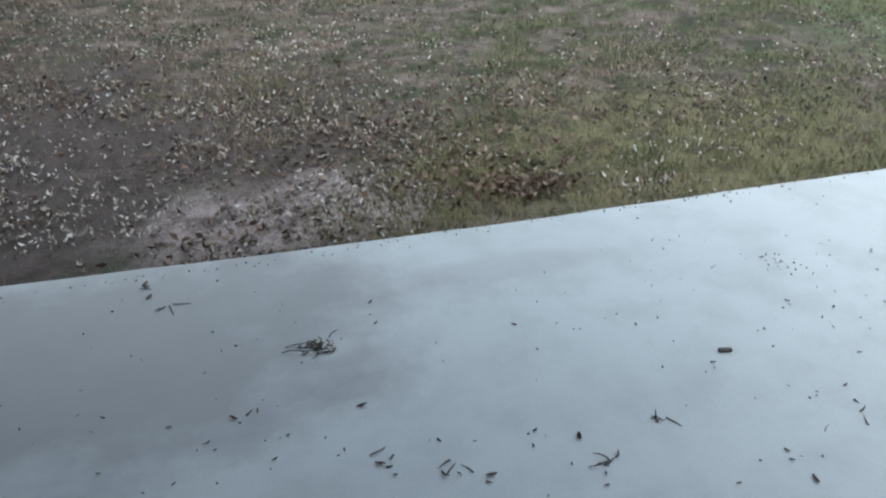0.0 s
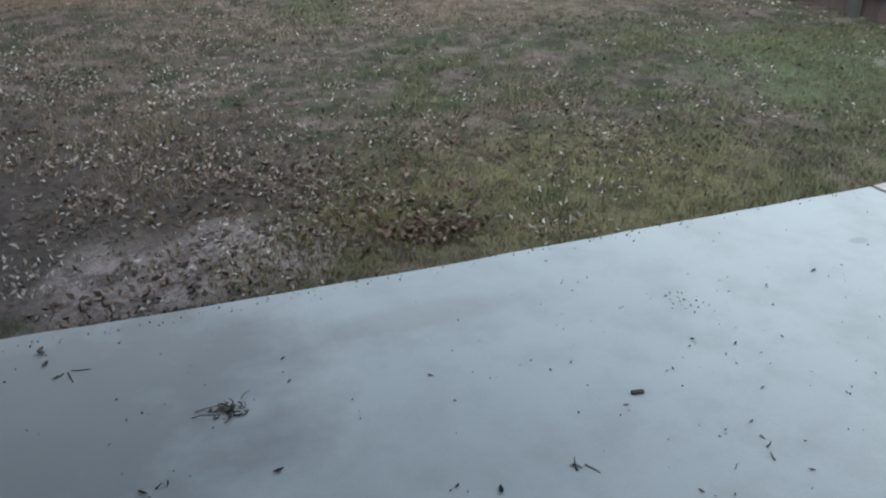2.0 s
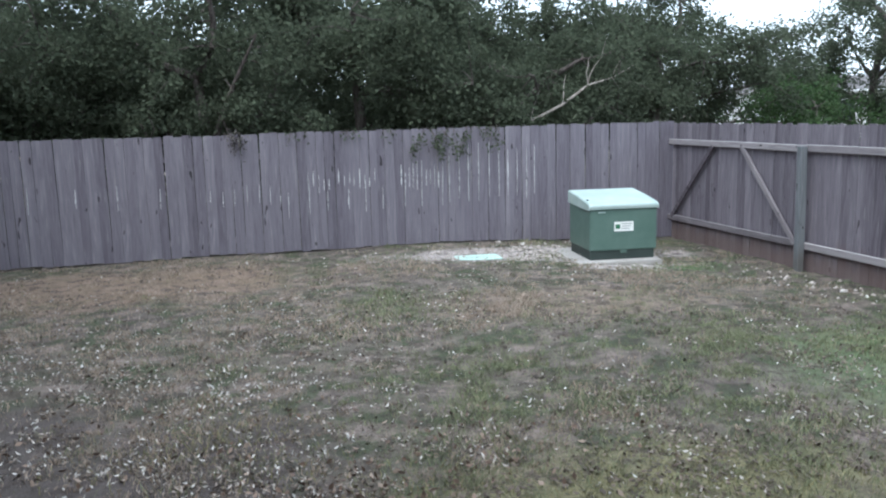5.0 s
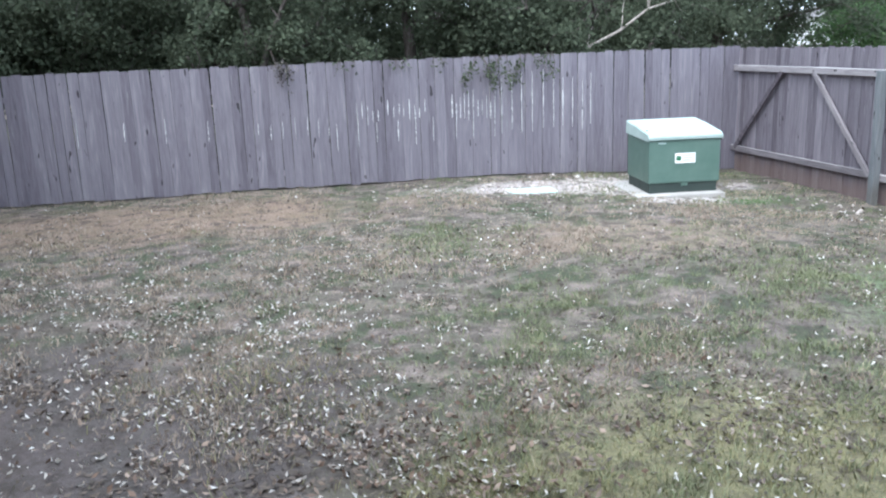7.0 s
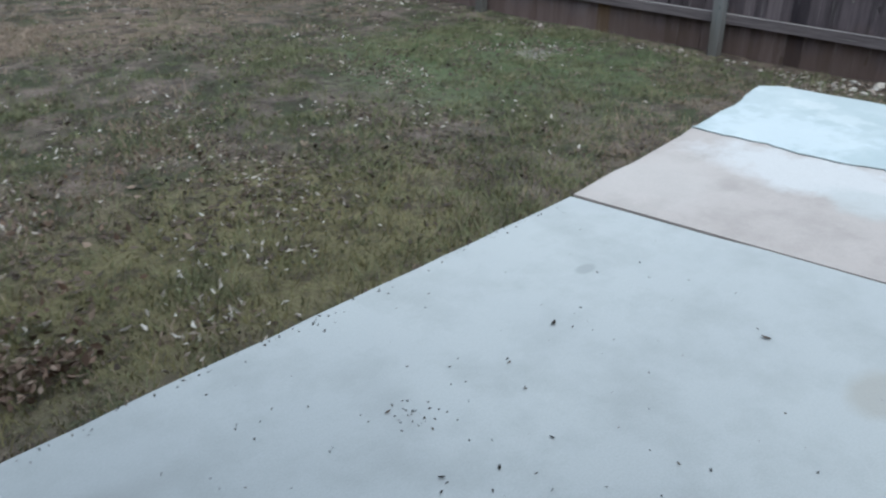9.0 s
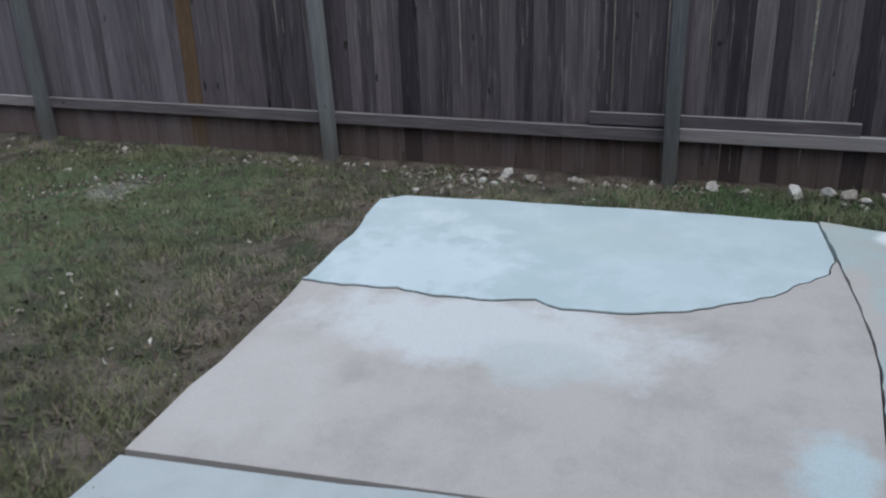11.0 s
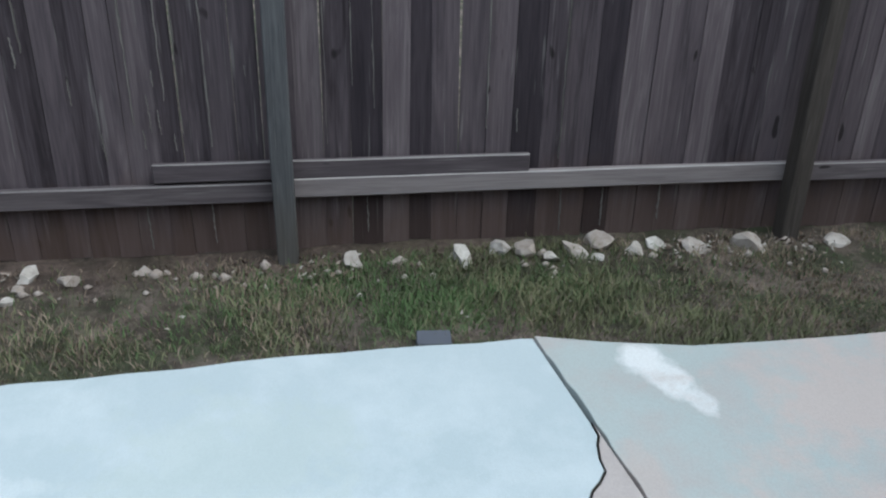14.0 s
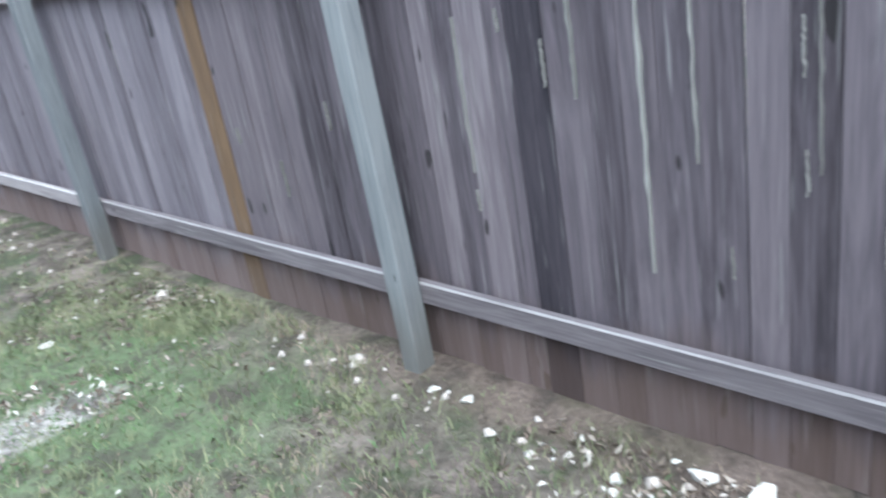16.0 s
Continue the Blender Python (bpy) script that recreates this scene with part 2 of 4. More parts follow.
def ground_material():
    n = Nodes("dormant_lawn_soil", 0.95, spec=0.1)
    v = n.place((1, 1, 1), None, True)
    big = n.noise(0.55, v, 5, 0.62, 0.5)
    mid = n.noise(3.2, v, 6, 0.7)
    fine = n.noise(34, v, 5, 0.75)
    c = n.ramp(big, [(0.36, (0.16, 0.13, 0.116)), (0.5, (0.155, 0.136, 0.107)), (0.62, (0.186, 0.152, 0.128))])
    c = n.mix(n.ramp(mid, [(0.42, 0.0), (0.6, 0.65)]), c, (0.122, 0.108, 0.091))
    tuft = n.noise(3.3, n.place((1, 1, 1), (7.0, 3.0, 0.0), True), 5, 0.62)
    c = n.mix(n.ramp(tuft, [(0.5, 0.0), (0.57, 0.95)]), c, (0.07, 0.083, 0.0492))
    c = n.mix(n.ramp(tuft, [(0.36, 0.75), (0.45, 0.0)]), c, (0.25, 0.2, 0.18))
    c = n.mix(n.spot(2.9, 4.7, 2.0, 0.9), c, (0.198, 0.18, 0.102))
    c = n.mix(n.math("MULTIPLY", n.spot(6.6, 6.3, 1.9, 1.6), 0.85), c, (0.128, 0.163, 0.088))
    c = n.mix(n.math("MULTIPLY", n.spot(-0.6, 11.8, 3.4, 1.6), 0.7), c, (0.268, 0.189, 0.141))
    c = n.mix(n.math("MULTIPLY", n.spot(4.4, 9.2, 1.8, 1.0), 0.5), c, (0.259, 0.194, 0.152))
    # Left ground: bare soil, plus the west side's shade put into its colour.
    c = n.mix(n.math("MULTIPLY", n.spot(-0.6, 5.6, 2.6, 1.9), 0.85), c, (0.098, 0.082, 0.082))
    c = n.mix(n.math("MULTIPLY", n.spot(-3.2, 7.2, 3.6, 2.8), 0.6), c, (0.11, 0.092, 0.0856))
    c = n.mix(n.math("MULTIPLY", n.spot(0.9, 4.45, 0.9, 0.5, 0.5, 3.0), 0.9), c, (0.36, 0.305, 0.3))
    c = n.mix(n.math("MULTIPLY", n.spot(5.2, 12.5, 2.3, 0.8), 0.85), c, (0.5, 0.44, 0.417))
    c = n.mix(n.math("MULTIPLY", n.spot(6.3, 11.2, 1.0, 0.28, 0.5, 4.0), 0.85), c, (0.56, 0.5, 0.482))
    c = n.mix(n.math("MULTIPLY", n.spot(7.3, 12.2, 0.5, 0.5, 0.5, 3.0), 0.8), c, (0.46, 0.4, 0.385))
    c = n.mix(n.math("MULTIPLY", n.spot(7.1, 6.25, 0.45, 0.16, 0.5, 4.0), 0.85), c, (0.42, 0.38, 0.364))
    c = n.mix(n.math("MULTIPLY", n.spot(8.15, 3.8, 0.22, 3.0), 0.6), c, (0.17, 0.125, 0.107))
    c = n.mix(n.ramp(n.noise(6.0, v, 5, 0.7), [(0.38, 0.75), (0.52, 0.0)]), c, (0.06, 0.049, 0.0439))
    c = n.mix(n.ramp(fine, [(0.36, 0.5), (0.56, 0.0)]), c, (0.0626, 0.0506, 0.0428))
    c = n.mix(n.ramp(fine, [(0.62, 0.0), (0.78, 0.45)]), c, (0.42, 0.346, 0.297))
    n.colour(c)
    n.bump(n.math("ADD", fine, mid), 0.9, 0.03)
    return n.mat


def island_material(name, stops, rough=0.8, spec=0.2, clump=0.0, through_light=0.0):
    n = Nodes(name, rough, spec=spec)
    p = n.place((1, 1, 1), None, True)
    patch = n.noise(3.0, p, 4, 0.65)
    c = n.ramp(n.math("ADD", n.math("MULTIPLY", n.island(), 1.0 - clump), n.math("MULTIPLY", n.math("SUBTRACT", n.math("MULTIPLY", patch, 2.2), 0.6), clump)), stops)
    v = n.noise(9.0, p, 2)
    c = n.mix(n.ramp(v, [(0.35, 0.35), (0.6, 0.0)]), c, (0.05, 0.045, 0.035))
    n.colour(c)
    if through_light:
        leaf = n.add("ShaderNodeBsdfTranslucent")
        n.put(leaf.inputs[0], c)
        both = n.add("ShaderNodeMixShader")
        both.inputs[0].default_value = through_light
        n.tree.links.new(n.out.outputs[0], both.inputs[1])
        n.tree.links.new(leaf.outputs[0], both.inputs[2])
        n.tree.links.new(both.outputs[0], n.tree.nodes["Material Output"].inputs["Surface"])
    return n.mat


GROUND = ground_material()
STRAW = island_material("dry_grass_blades", [(0.0, (0.178, 0.135, 0.105)), (0.4, (0.286, 0.225, 0.175)), (0.75, (0.378, 0.302, 0.239)), (1.0, (0.248, 0.205, 0.146))], clump=0.7)
GREEN = island_material("green_grass_blades", [(0.0, (0.107, 0.123, 0.0686)), (0.45, (0.175, 0.187, 0.104)), (0.8, (0.228, 0.233, 0.135)), (1.0, (0.288, 0.266, 0.165))], clump=0.7)
OLIVE = island_material("olive_grass_blades", [(0.0, (0.14, 0.132, 0.062)), (0.5, (0.215, 0.198, 0.095)), (1.0, (0.3, 0.265, 0.14))], clump=0.6)
LUSH = island_material("lush_grass_blades", [(0.0, (0.0707, 0.125, 0.0536)), (0.5, (0.114, 0.182, 0.077)), (1.0, (0.185, 0.253, 0.117))], clump=0.7)
LITTER = island_material("dry_oak_leaves", [(0.0, (0.07, 0.052, 0.045)), (0.3, (0.15, 0.11, 0.086)), (0.6, (0.25, 0.2, 0.165)), (0.82, (0.38, 0.33, 0.29)), (1.0, (0.58, 0.56, 0.52))], 0.7, 0.3)
PALE_LEAF = island_material("bleached_leaves", [(0.0, (0.3, 0.26, 0.227)), (0.5, (0.46, 0.42, 0.381)), (1.0, (0.62, 0.59, 0.556))], 0.7, 0.3)
RED_LEAVES = island_material("red_brown_leaves", [(0.0, (0.085, 0.058, 0.046)), (0.6, (0.165, 0.11, 0.082)), (1.0, (0.28, 0.215, 0.17))], 0.75, 0.2)
DARK_LITTER = island_material("dark_leaves_and_shade", [(0.0, (0.055, 0.044, 0.0374)), (0.6, (0.095, 0.075, 0.0616)), (1.0, (0.14, 0.108, 0.088))], 0.85, 0.15)
FOLIAGE = island_material("oak_foliage", [(0.0, (0.0552, 0.0667, 0.046)), (0.5, (0.0805, 0.0966, 0.0621)), (0.85, (0.109, 0.127, 0.0828)), (1.0, (0.138, 0.155, 0.109))], 0.85, 0.1, 0.6, 0.4)
FOLIAGE_LIGHT = island_material("light_green_foliage", [(0.0, (0.028, 0.054, 0.02)), (0.5, (0.055, 0.098, 0.034)), (1.0, (0.095, 0.14, 0.055))], 0.7, 0.2, 0.4, 0.4)
DEBRIS = island_material("dark_twig_debris", [(0.0, (0.035, 0.03, 0.03)), (0.6, (0.09, 0.08, 0.075)), (1.0, (0.2, 0.18, 0.16))])


SOIL = island_material("near_black_soil", [(0.0, (0.018, 0.016, 0.015)), (1.0, (0.035, 0.031, 0.028))], 0.95, 0.05)


def bark_material(name, a, b):
    n = Nodes(name, 0.95, spec=0.1)
    t = n.noise(1.0, n.place((22, 22, 5), None, True), 5, 0.7)
    n.colour(n.ramp(t, [(0.35, a), (0.65, b)]))
    n.bump(t, 0.8, 0.02)
    return n.mat


BARK = bark_material("oak_bark", (0.045, 0.038, 0.034), (0.13, 0.11, 0.1))
PALE_BARK = bark_material("bare_grey_branch", (0.2, 0.17, 0.15), (0.36, 0.32, 0.29))


def rock_material():
    n = Nodes("white_limestone", 0.9, spec=0.2)
    t = n.noise(14, None, 5, 0.7)
    c = n.ramp(t, [(0.3, (0.3, 0.27, 0.24)), (0.48, (0.5, 0.475, 0.445)), (0.68, (0.68, 0.66, 0.635))])
    c = n.mix(n.ramp(n.random(), [(0.2, 0.55), (0.8, 0.0)]), c, (0.25, 0.19, 0.16))
    n.colour(c)
    n.bump(t, 0.6, 0.01)
    return n.mat


ROCK = rock_material()


def painted(name, a, b, rough=0.45, metal=0.0, scale=4.0, relief=0.05):
    n = Nodes(name, rough, metal, 0.45)
    t = n.noise(scale, None, 5, 0.65)
    c = n.mix(n.ramp(t, [(0.35, 0.0), (0.7, 1.0)]), a, b)
    f = n.noise(scale * 22, None, 3, 0.7)
    n.colour(n.mix(n.ramp(f, [(0.6, 0.0), (0.8, 0.35)]), c, (b[0] * 0.7, b[1] * 0.7, b[2] * 0.7)))
    n.roughness(n.ramp(t, [(0.3, rough - 0.08), (0.7, rough + 0.15)]))
    n.bump(f, relief, 0.002)
    return n.mat


GREEN_STEEL = painted("green_enamelled_steel", (0.075, 0.122, 0.1), (0.098, 0.148, 0.124), 0.42)
# Paler copy of the green: the hood's reflected sky put into its colour.
GREEN_STEEL_TOP = painted("pale_green_steel", (0.3, 0.37, 0.345), (0.4, 0.46, 0.44), 0.5)
DARK_STEEL = painted("dark_green_steel", (0.02, 0.03, 0.026), (0.03, 0.042, 0.036), 0.6)
STICKER = painted("white_vinyl", (0.75, 0.75, 0.72), (0.66, 0.66, 0.62), 0.5)
STICKER_INK = painted("green_ink", (0.03, 0.12, 0.06), (0.04, 0.14, 0.07), 0.5)
GREY_INK = painted("grey_ink", (0.3, 0.31, 0.3), (0.36, 0.36, 0.35), 0.5)
LID_PLASTIC = painted("sun_bleached_green_plastic", (0.36, 0.5, 0.44), (0.46, 0.58, 0.52), 0.6)
DARK_PLASTIC = painted("dark_grey_plastic", (0.085, 0.095, 0.12), (0.11, 0.12, 0.15), 0.6)
PAD = painted("pad_concrete", (0.36, 0.34, 0.32), (0.27, 0.25, 0.23), 0.9, 0.0, 3.0, 0.4)
STEEL = painted("galvanised_nail", (0.35, 0.35, 0.36), (0.25, 0.25, 0.26), 0.4, 0.9)
STUCCO = painted("tan_house_siding", (0.42, 0.36, 0.3), (0.36, 0.31, 0.26), 0.9, 0.0, 1.0, 0.4)
WHITE_WALL = painted("white_house_siding", (0.68, 0.66, 0.63), (0.6, 0.58, 0.56), 0.85, 0.0, 1.0, 0.3)
ROOF = painted("grey_shingle_roof", (0.11, 0.1, 0.1), (0.16, 0.145, 0.14), 0.95, 0.0, 3.0, 0.6)
TRIM = painted("white_trim", (0.7, 0.7, 0.68), (0.62, 0.62, 0.6), 0.6)
DARK_GLASS = painted("window_glass", (0.03, 0.035, 0.04), (0.04, 0.045, 0.05), 0.08)


# ---------------------------------------------------------------- mesh tools
def mesh_of(name, bm, material):
    me = bpy.data.meshes.new(name)
    bmesh.ops.recalc_face_normals(bm, faces=bm.faces)
    bm.to_mesh(me)
    bm.free()
    me.materials.append(material)
    return me


def part(name, bm, material, parent=None, label="", m=None):
    ob = new(name, mesh_of(name, bm, material))
    if parent is not None:
        ob.parent = parent
    if m is not None:
        ob.matrix_basis = m
    if label:
        tagged(ob, label)
    return ob


def box(bm, x0, y0, z0, x1, y1, z1, bevel=0.0, segments=1):
    m = Matrix.LocRotScale(((x0 + x1) / 2, (y0 + y1) / 2, (z0 + z1) / 2), None, (x1 - x0, y1 - y0, z1 - z0))
    made = bmesh.ops.create_cube(bm, size=1.0, matrix=m)
    if bevel:
        edges = list({e for v in made["verts"] for e in v.link_edges})
        bmesh.ops.bevel(bm, geom=edges, offset=bevel, segments=segments, affect="EDGES", profile=0.6)
    return bm


def box_bm(*a, **k):
    return box(bmesh.new(), *a, **k)


def soup(name, verts, faces, material):
    """One mesh from arrays of corners and of faces with equal corner counts."""
    me = bpy.data.meshes.new(name)
    k = faces.shape[1]
    me.vertices.add(len(verts))
    me.vertices.foreach_set("co", verts.astype(np.float32).ravel())
    me.loops.add(faces.size)
    me.loops.foreach_set("vertex_index", faces.astype(np.int32).ravel())
    me.polygons.add(len(faces))
    me.polygons.foreach_set("loop_start", np.arange(0, faces.size, k, dtype=np.int32))
    me.update(calc_edges=True)
    me.materials.append(material)
    return me


def smooth(t):
    t = np.clip(t, 0, 1)
    return t * t * (3 - 2 * t)


def ground_z(x, y):
    """Height of the yard's ground."""
    x, y = np.asarray(x, float), np.asarray(y, float)
    z = -0.05 - 0.155 * smooth((x - 3.8) / 4.2) - 0.04 * smooth((y - 8) / 6)
    z = z + 0.012 * np.sin(1.9 * x + 0.7 * y) * np.sin(1.3 * y - 0.5 * x) + 0.006 * np.sin(5.1 * x) * np.sin(4.3 * y + 1.0)
    return z


# ---------------------------------------------------------------- ground
def build_ground():
    far = np.array([-400, -150, -60, -25, -14, -10.0])
    xs = np.concatenate([far, np.arange(-8, 10.01, 0.1), np.array([12, 16, 25, 60, 150, 400.0])])
    ys = np.concatenate([far, np.arange(-3, 16.01, 0.1), np.array([18, 22, 30, 60, 150, 400.0])])
    gx, gy = np.meshgrid(xs, ys)
    rng = np.random.default_rng(3)
    gz = ground_z(np.clip(gx, -8, 9), np.clip(gy, -3, 15)) + rng.normal(0, 0.004, gx.shape)
    verts = np.stack([gx, gy, gz], -1).reshape(-1, 3)
    nx, ny = len(xs), len(ys)
    i = (np.arange(ny - 1)[:, None] * nx + np.arange(nx - 1)[None, :]).ravel()
    faces = np.stack([i, i + 1, i + nx + 1, i + nx], -1)
    me = soup("ground", verts, faces, GROUND)
    me.polygons.foreach_set("use_smooth", np.ones(len(faces), bool))
    tagged(new("ground", me), "patchy dormant lawn with bare soil and dry leaves", "lawn", kind="structure")


build_ground()


# ---------------------------------------------------------------- patio slabs
def ragged(points, step, wobble, rng):
    """The polyline with small uneven steps put in."""
    out = []
    for (ax, ay), (bx, by) in zip(points, points[1:]):
        n = max(1, int(math.hypot(bx - ax, by - ay) / step))
        for k in range(n):
            t = k / n
            w = wobble if k else wobble * 0.3
            out.append((ax + (bx - ax) * t + rng.uniform(-w, w), ay + (by - ay) * t + rng.uniform(-w, w)))
    out.append(points[-1])
    return out


def slab(name, outline, material, label, top=0.0, thick=0.12, bevel=0.004):
    bm = bmesh.new()
    vs = [bm.verts.new((x, y, top)) for x, y in outline]
    face = bm.faces.new(vs)
    rim = list(face.edges)
    low = bmesh.ops.extrude_face_region(bm, geom=[face])
    down = [v for v in low["geom"] if isinstance(v, bmesh.types.BMVert)]
    bmesh.ops.translate(bm, verts=down, vec=(0, 0, -thick))
    bmesh.ops.bevel(bm, geom=rim, offset=bevel, segments=2, affect="EDGES", profile=0.6, clamp_overlap=True)
    ob = new(name, mesh_of(name, bm, material))
    return tagged(ob, label, "patio slab", kind="structure")


rng_slab = random.Random(11)
edge_main = ragged([(-7.0, 4.1), (-0.8, 4.1), (-0.18, 4.08), (0.94, 4.03), (1.9, 4.005), (4.424, 4.0)], 0.16, 0.004, rng_slab)
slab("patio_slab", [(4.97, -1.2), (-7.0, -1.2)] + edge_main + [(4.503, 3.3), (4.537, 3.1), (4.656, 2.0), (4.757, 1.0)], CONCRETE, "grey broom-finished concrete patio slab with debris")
crack = ragged([(5.72, 4.1), (5.71, 3.9), (5.75, 3.66), (5.72, 3.47), (5.74, 3.24), (5.8, 3.07), (5.74, 2.95), (5.77, 2.73), (5.84, 2.52), (5.95, 2.36), (6.09, 2.17), (6.33, 2.0), (6.4, 1.94), (6.6, 1.912)], 0.045, 0.009, rng_slab)
slab("patio_slab_buff", [(4.672, 1.915), (4.546, 3.1)] + ragged([(4.447, 4.005), (5.2, 4.05), (5.74, 4.1)], 0.16, 0.012, rng_slab)[:-1] + crack + [(6.1, 1.858), (5.8, 1.838), (5.6, 1.835), (5.05, 1.87)], CONCRETE_PINK, "buff bleached concrete slab beside an irregular crack", 0.002)
end_edge = ragged([(5.75, 4.09), (6.3, 4.135), (6.72, 4.22), (6.86, 4.235), (6.96, 4.12), (7.02, 3.4), (7.07, 2.6), (7.085, 2.0)], 0.14, 0.012, rng_slab)
end_slab = slab("patio_slab_end", [(x + 0.009, y + 0.004) for x, y in reversed(crack)] + end_edge + [(7.08, 1.962)], CONCRETE_BLUE, "pale blue coated broken end of concrete slab", 0.0)
for v in end_slab.data.vertices:                         # lifted at the crack, sunk at the far end
    v.co.z += 0.009 - 0.02 * (v.co.x - 5.75) / 1.3
# Soil wedge, near black so it includes the shade on the lifted edge.
bm = bmesh.new()
rows = [[bm.verts.new((x + dx, y + dx * 0.2, z)) for dx, z in ((-0.003, -0.08), (-0.003, -0.004), (0.0085, 0.001), (0.016, -0.08))] for x, y in crack]
for a, b in zip(rows, rows[1:]):
    for q in range(4):
        bm.faces.new((a[q], a[(q + 1) % 4], b[(q + 1) % 4], b[q]))
bm.faces.new(rows[0])
bm.faces.new(rows[-1][::-1])
tagged(part("crack_soil", bm, SOIL), "dark soil packed into the slab crack, blackened for the lifted edge's shade", "soil", kind="stuff")
bm = bmesh.new()
rows = [[bm.verts.new((x + dx, y, z)) for dx, z in ((-0.013, -0.08), (-0.013, -0.022), (0.009, -0.022), (0.009, -0.08))] for x, y in ((4.441, 4.0), (4.545, 3.1), (4.66, 2.0), (4.762, 1.0))]
for a, b in zip(rows, rows[1:]):
    for q in range(4):
        bm.faces.new((a[q], a[(q + 1) % 4], b[(q + 1) % 4], b[q]))
bm.faces.new(rows[0])
bm.faces.new(rows[-1][::-1])
tagged(part("joint_soil", bm, SOIL), "dark soil packed into the straight slab joint", "soil", kind="stuff")
joint = ragged([(7.08, 1.955), (6.6, 1.9), (6.1, 1.848), (5.8, 1.828), (5.6, 1.825), (5.05, 1.86), (4.672, 1.9)], 0.05, 0.005, rng_slab)
slab("patio_slab_side", joint + [(4.765, 1.0), (4.985, -1.2), (6.95, -1.2)] + ragged([(6.98, -1.2), (6.96, 0.9), (6.96, 1.45), (7.02, 1.75), (7.08, 1.945)], 0.2, 0.008, rng_slab)[1:-1], CONCRETE_GREEN, "worn grey-green concrete slab with white stains", -0.002)


# ---------------------------------------------------------------- fences
def picket_mesh(name, w, h, seed, material):
    """A board 1.8 cm thick with clipped top corners and a slightly wavy face."""
    r = random.Random(seed)
    bm = bmesh.new()
    cols = []
    levels = [0.0, 0.3 * h, 0.62 * h, h - 0.025, h]
    for i, z in enumerate(levels):
        bow = r.uniform(-0.003, 0.003)
        inset = 0.012 if i == 4 else r.uniform(0, 0.002)
        x0, x1 = -w / 2 + inset, w / 2 - inset
        zz0, zz1 = (z + r.uniform(-0.012, 0.0), z + r.uniform(-0.012, 0.0)) if i == 0 else (z, z)
        cols.append([bm.verts.new((x0, bow, zz0)), bm.verts.new((x1, bow, zz1)), bm.verts.new((x1, bow + 0.018, zz1)), bm.verts.new((x0, bow + 0.018, zz0))])
    for a, b in zip(cols, cols[1:]):
        for k in range(4):
            bm.faces.new((a[k], a[(k + 1) % 4], b[(k + 1) % 4], b[k]))
    bm.faces.new(cols[0])
    bm.faces.new(list(reversed(cols[-1])))
    return mesh_of(name, bm, material)


def rail_bm(length, rng, w=0.09, d=0.038):
    bm = bmesh.new()
    box(bm, 0, 0, 0, length, d, w, 0.006)
    bmesh.ops.subdivide_edges(bm, edges=[e for e in bm.edges if e.calc_length() > length * 0.8], cuts=5)
    sag = rng.uniform(-0.006, 0.004)
    for v in bm.verts:
        t = v.co.x / length
        v.co.z += sag * 4 * t * (1 - t) + rng.uniform(-0.0012, 0.0012)
    return bm


def wear_edge(ob):
    """The upper front edge of a rail, bleached by the weather."""
    ob.data.materials.append(WORN_EDGE)
    for p in ob.data.polygons:
        if 0.3 < p.normal.z < 0.95 and p.normal.y < -0.2:
            p.material_index = 1


def post_bm(h, rng, lean=0.0):
    bm = bmesh.new()
    box(bm, -0.045, -0.045, 0, 0.045, 0.045, h, 0.005)
    bmesh.ops.subdivide_edges(bm, edges=[e for e in bm.edges if e.calc_length() > h * 0.8], cuts=6)
    p, q = rng.uniform(0, 6), rng.uniform(0.004, 0.009)
    for v in bm.verts:
        v.co.y += q * math.sin(p + v.co.z * 2.2) - q * math.sin(p) + lean * v.co.z
        v.co.x += 0.5 * q * math.sin(1.7 * p + v.co.z * 1.9)
    return bm


def pickets(fence, run, widths, height, top, material, seed, foot, gap_lists=(), special=None, dark=(), far=None):
    """Boards along a run: run(s) gives the pose of a board whose middle is s metres along it."""
    r = random.Random(seed)
    meshes = {}
    for w in widths:
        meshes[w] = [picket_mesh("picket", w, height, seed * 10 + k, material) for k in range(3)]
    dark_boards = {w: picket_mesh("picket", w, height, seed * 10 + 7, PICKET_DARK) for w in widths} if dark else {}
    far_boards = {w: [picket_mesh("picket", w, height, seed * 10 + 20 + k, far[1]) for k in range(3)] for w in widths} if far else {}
    length, s, count = run["length"], 0.0, 0
    while s < length:
        w = r.choice(widths)
        mid = s + w / 2
        along = run["start"][1] + run["way"][1] * mid
        gap = r.choice((-0.003, -0.002, -0.001, 0.0, 0.0005))
        for a, b, g in gap_lists:
            if a < mid < b:
                gap = r.choice(g)
        me = r.choice(far_boards[w] if far and along > far[0] else meshes[w])
        ob = new("picket", me)
        ob.parent = fence
        x, y = run["start"][0] + run["way"][0] * mid, run["start"][1] + run["way"][1] * mid
        base = float(ground_z(x, y)) + foot + r.uniform(-0.012, 0.012)
        depth = (0.0, 0.004)[count % 2] + r.uniform(0, 0.003)
        turn = math.atan2(run["way"][1], run["way"][0])
        ob.matrix_basis = Matrix.Translation((x, y, base)) @ Matrix.Rotation(turn, 4, "Z") @ Matrix.Rotation(radians(r.gauss(0, 0.22)), 4, "Y") @ Matrix.Translation((0, depth, 0)) @ Matrix.Diagonal((1, 1, (top - base + r.uniform(-0.012, 0.012)) / height, 1))
        if special and special[0] < mid < special[1]:
            ob.data = picket_mesh("picket", w, height, 7, ORANGE)
            tagged(ob, "newer orange-brown cedar picket")
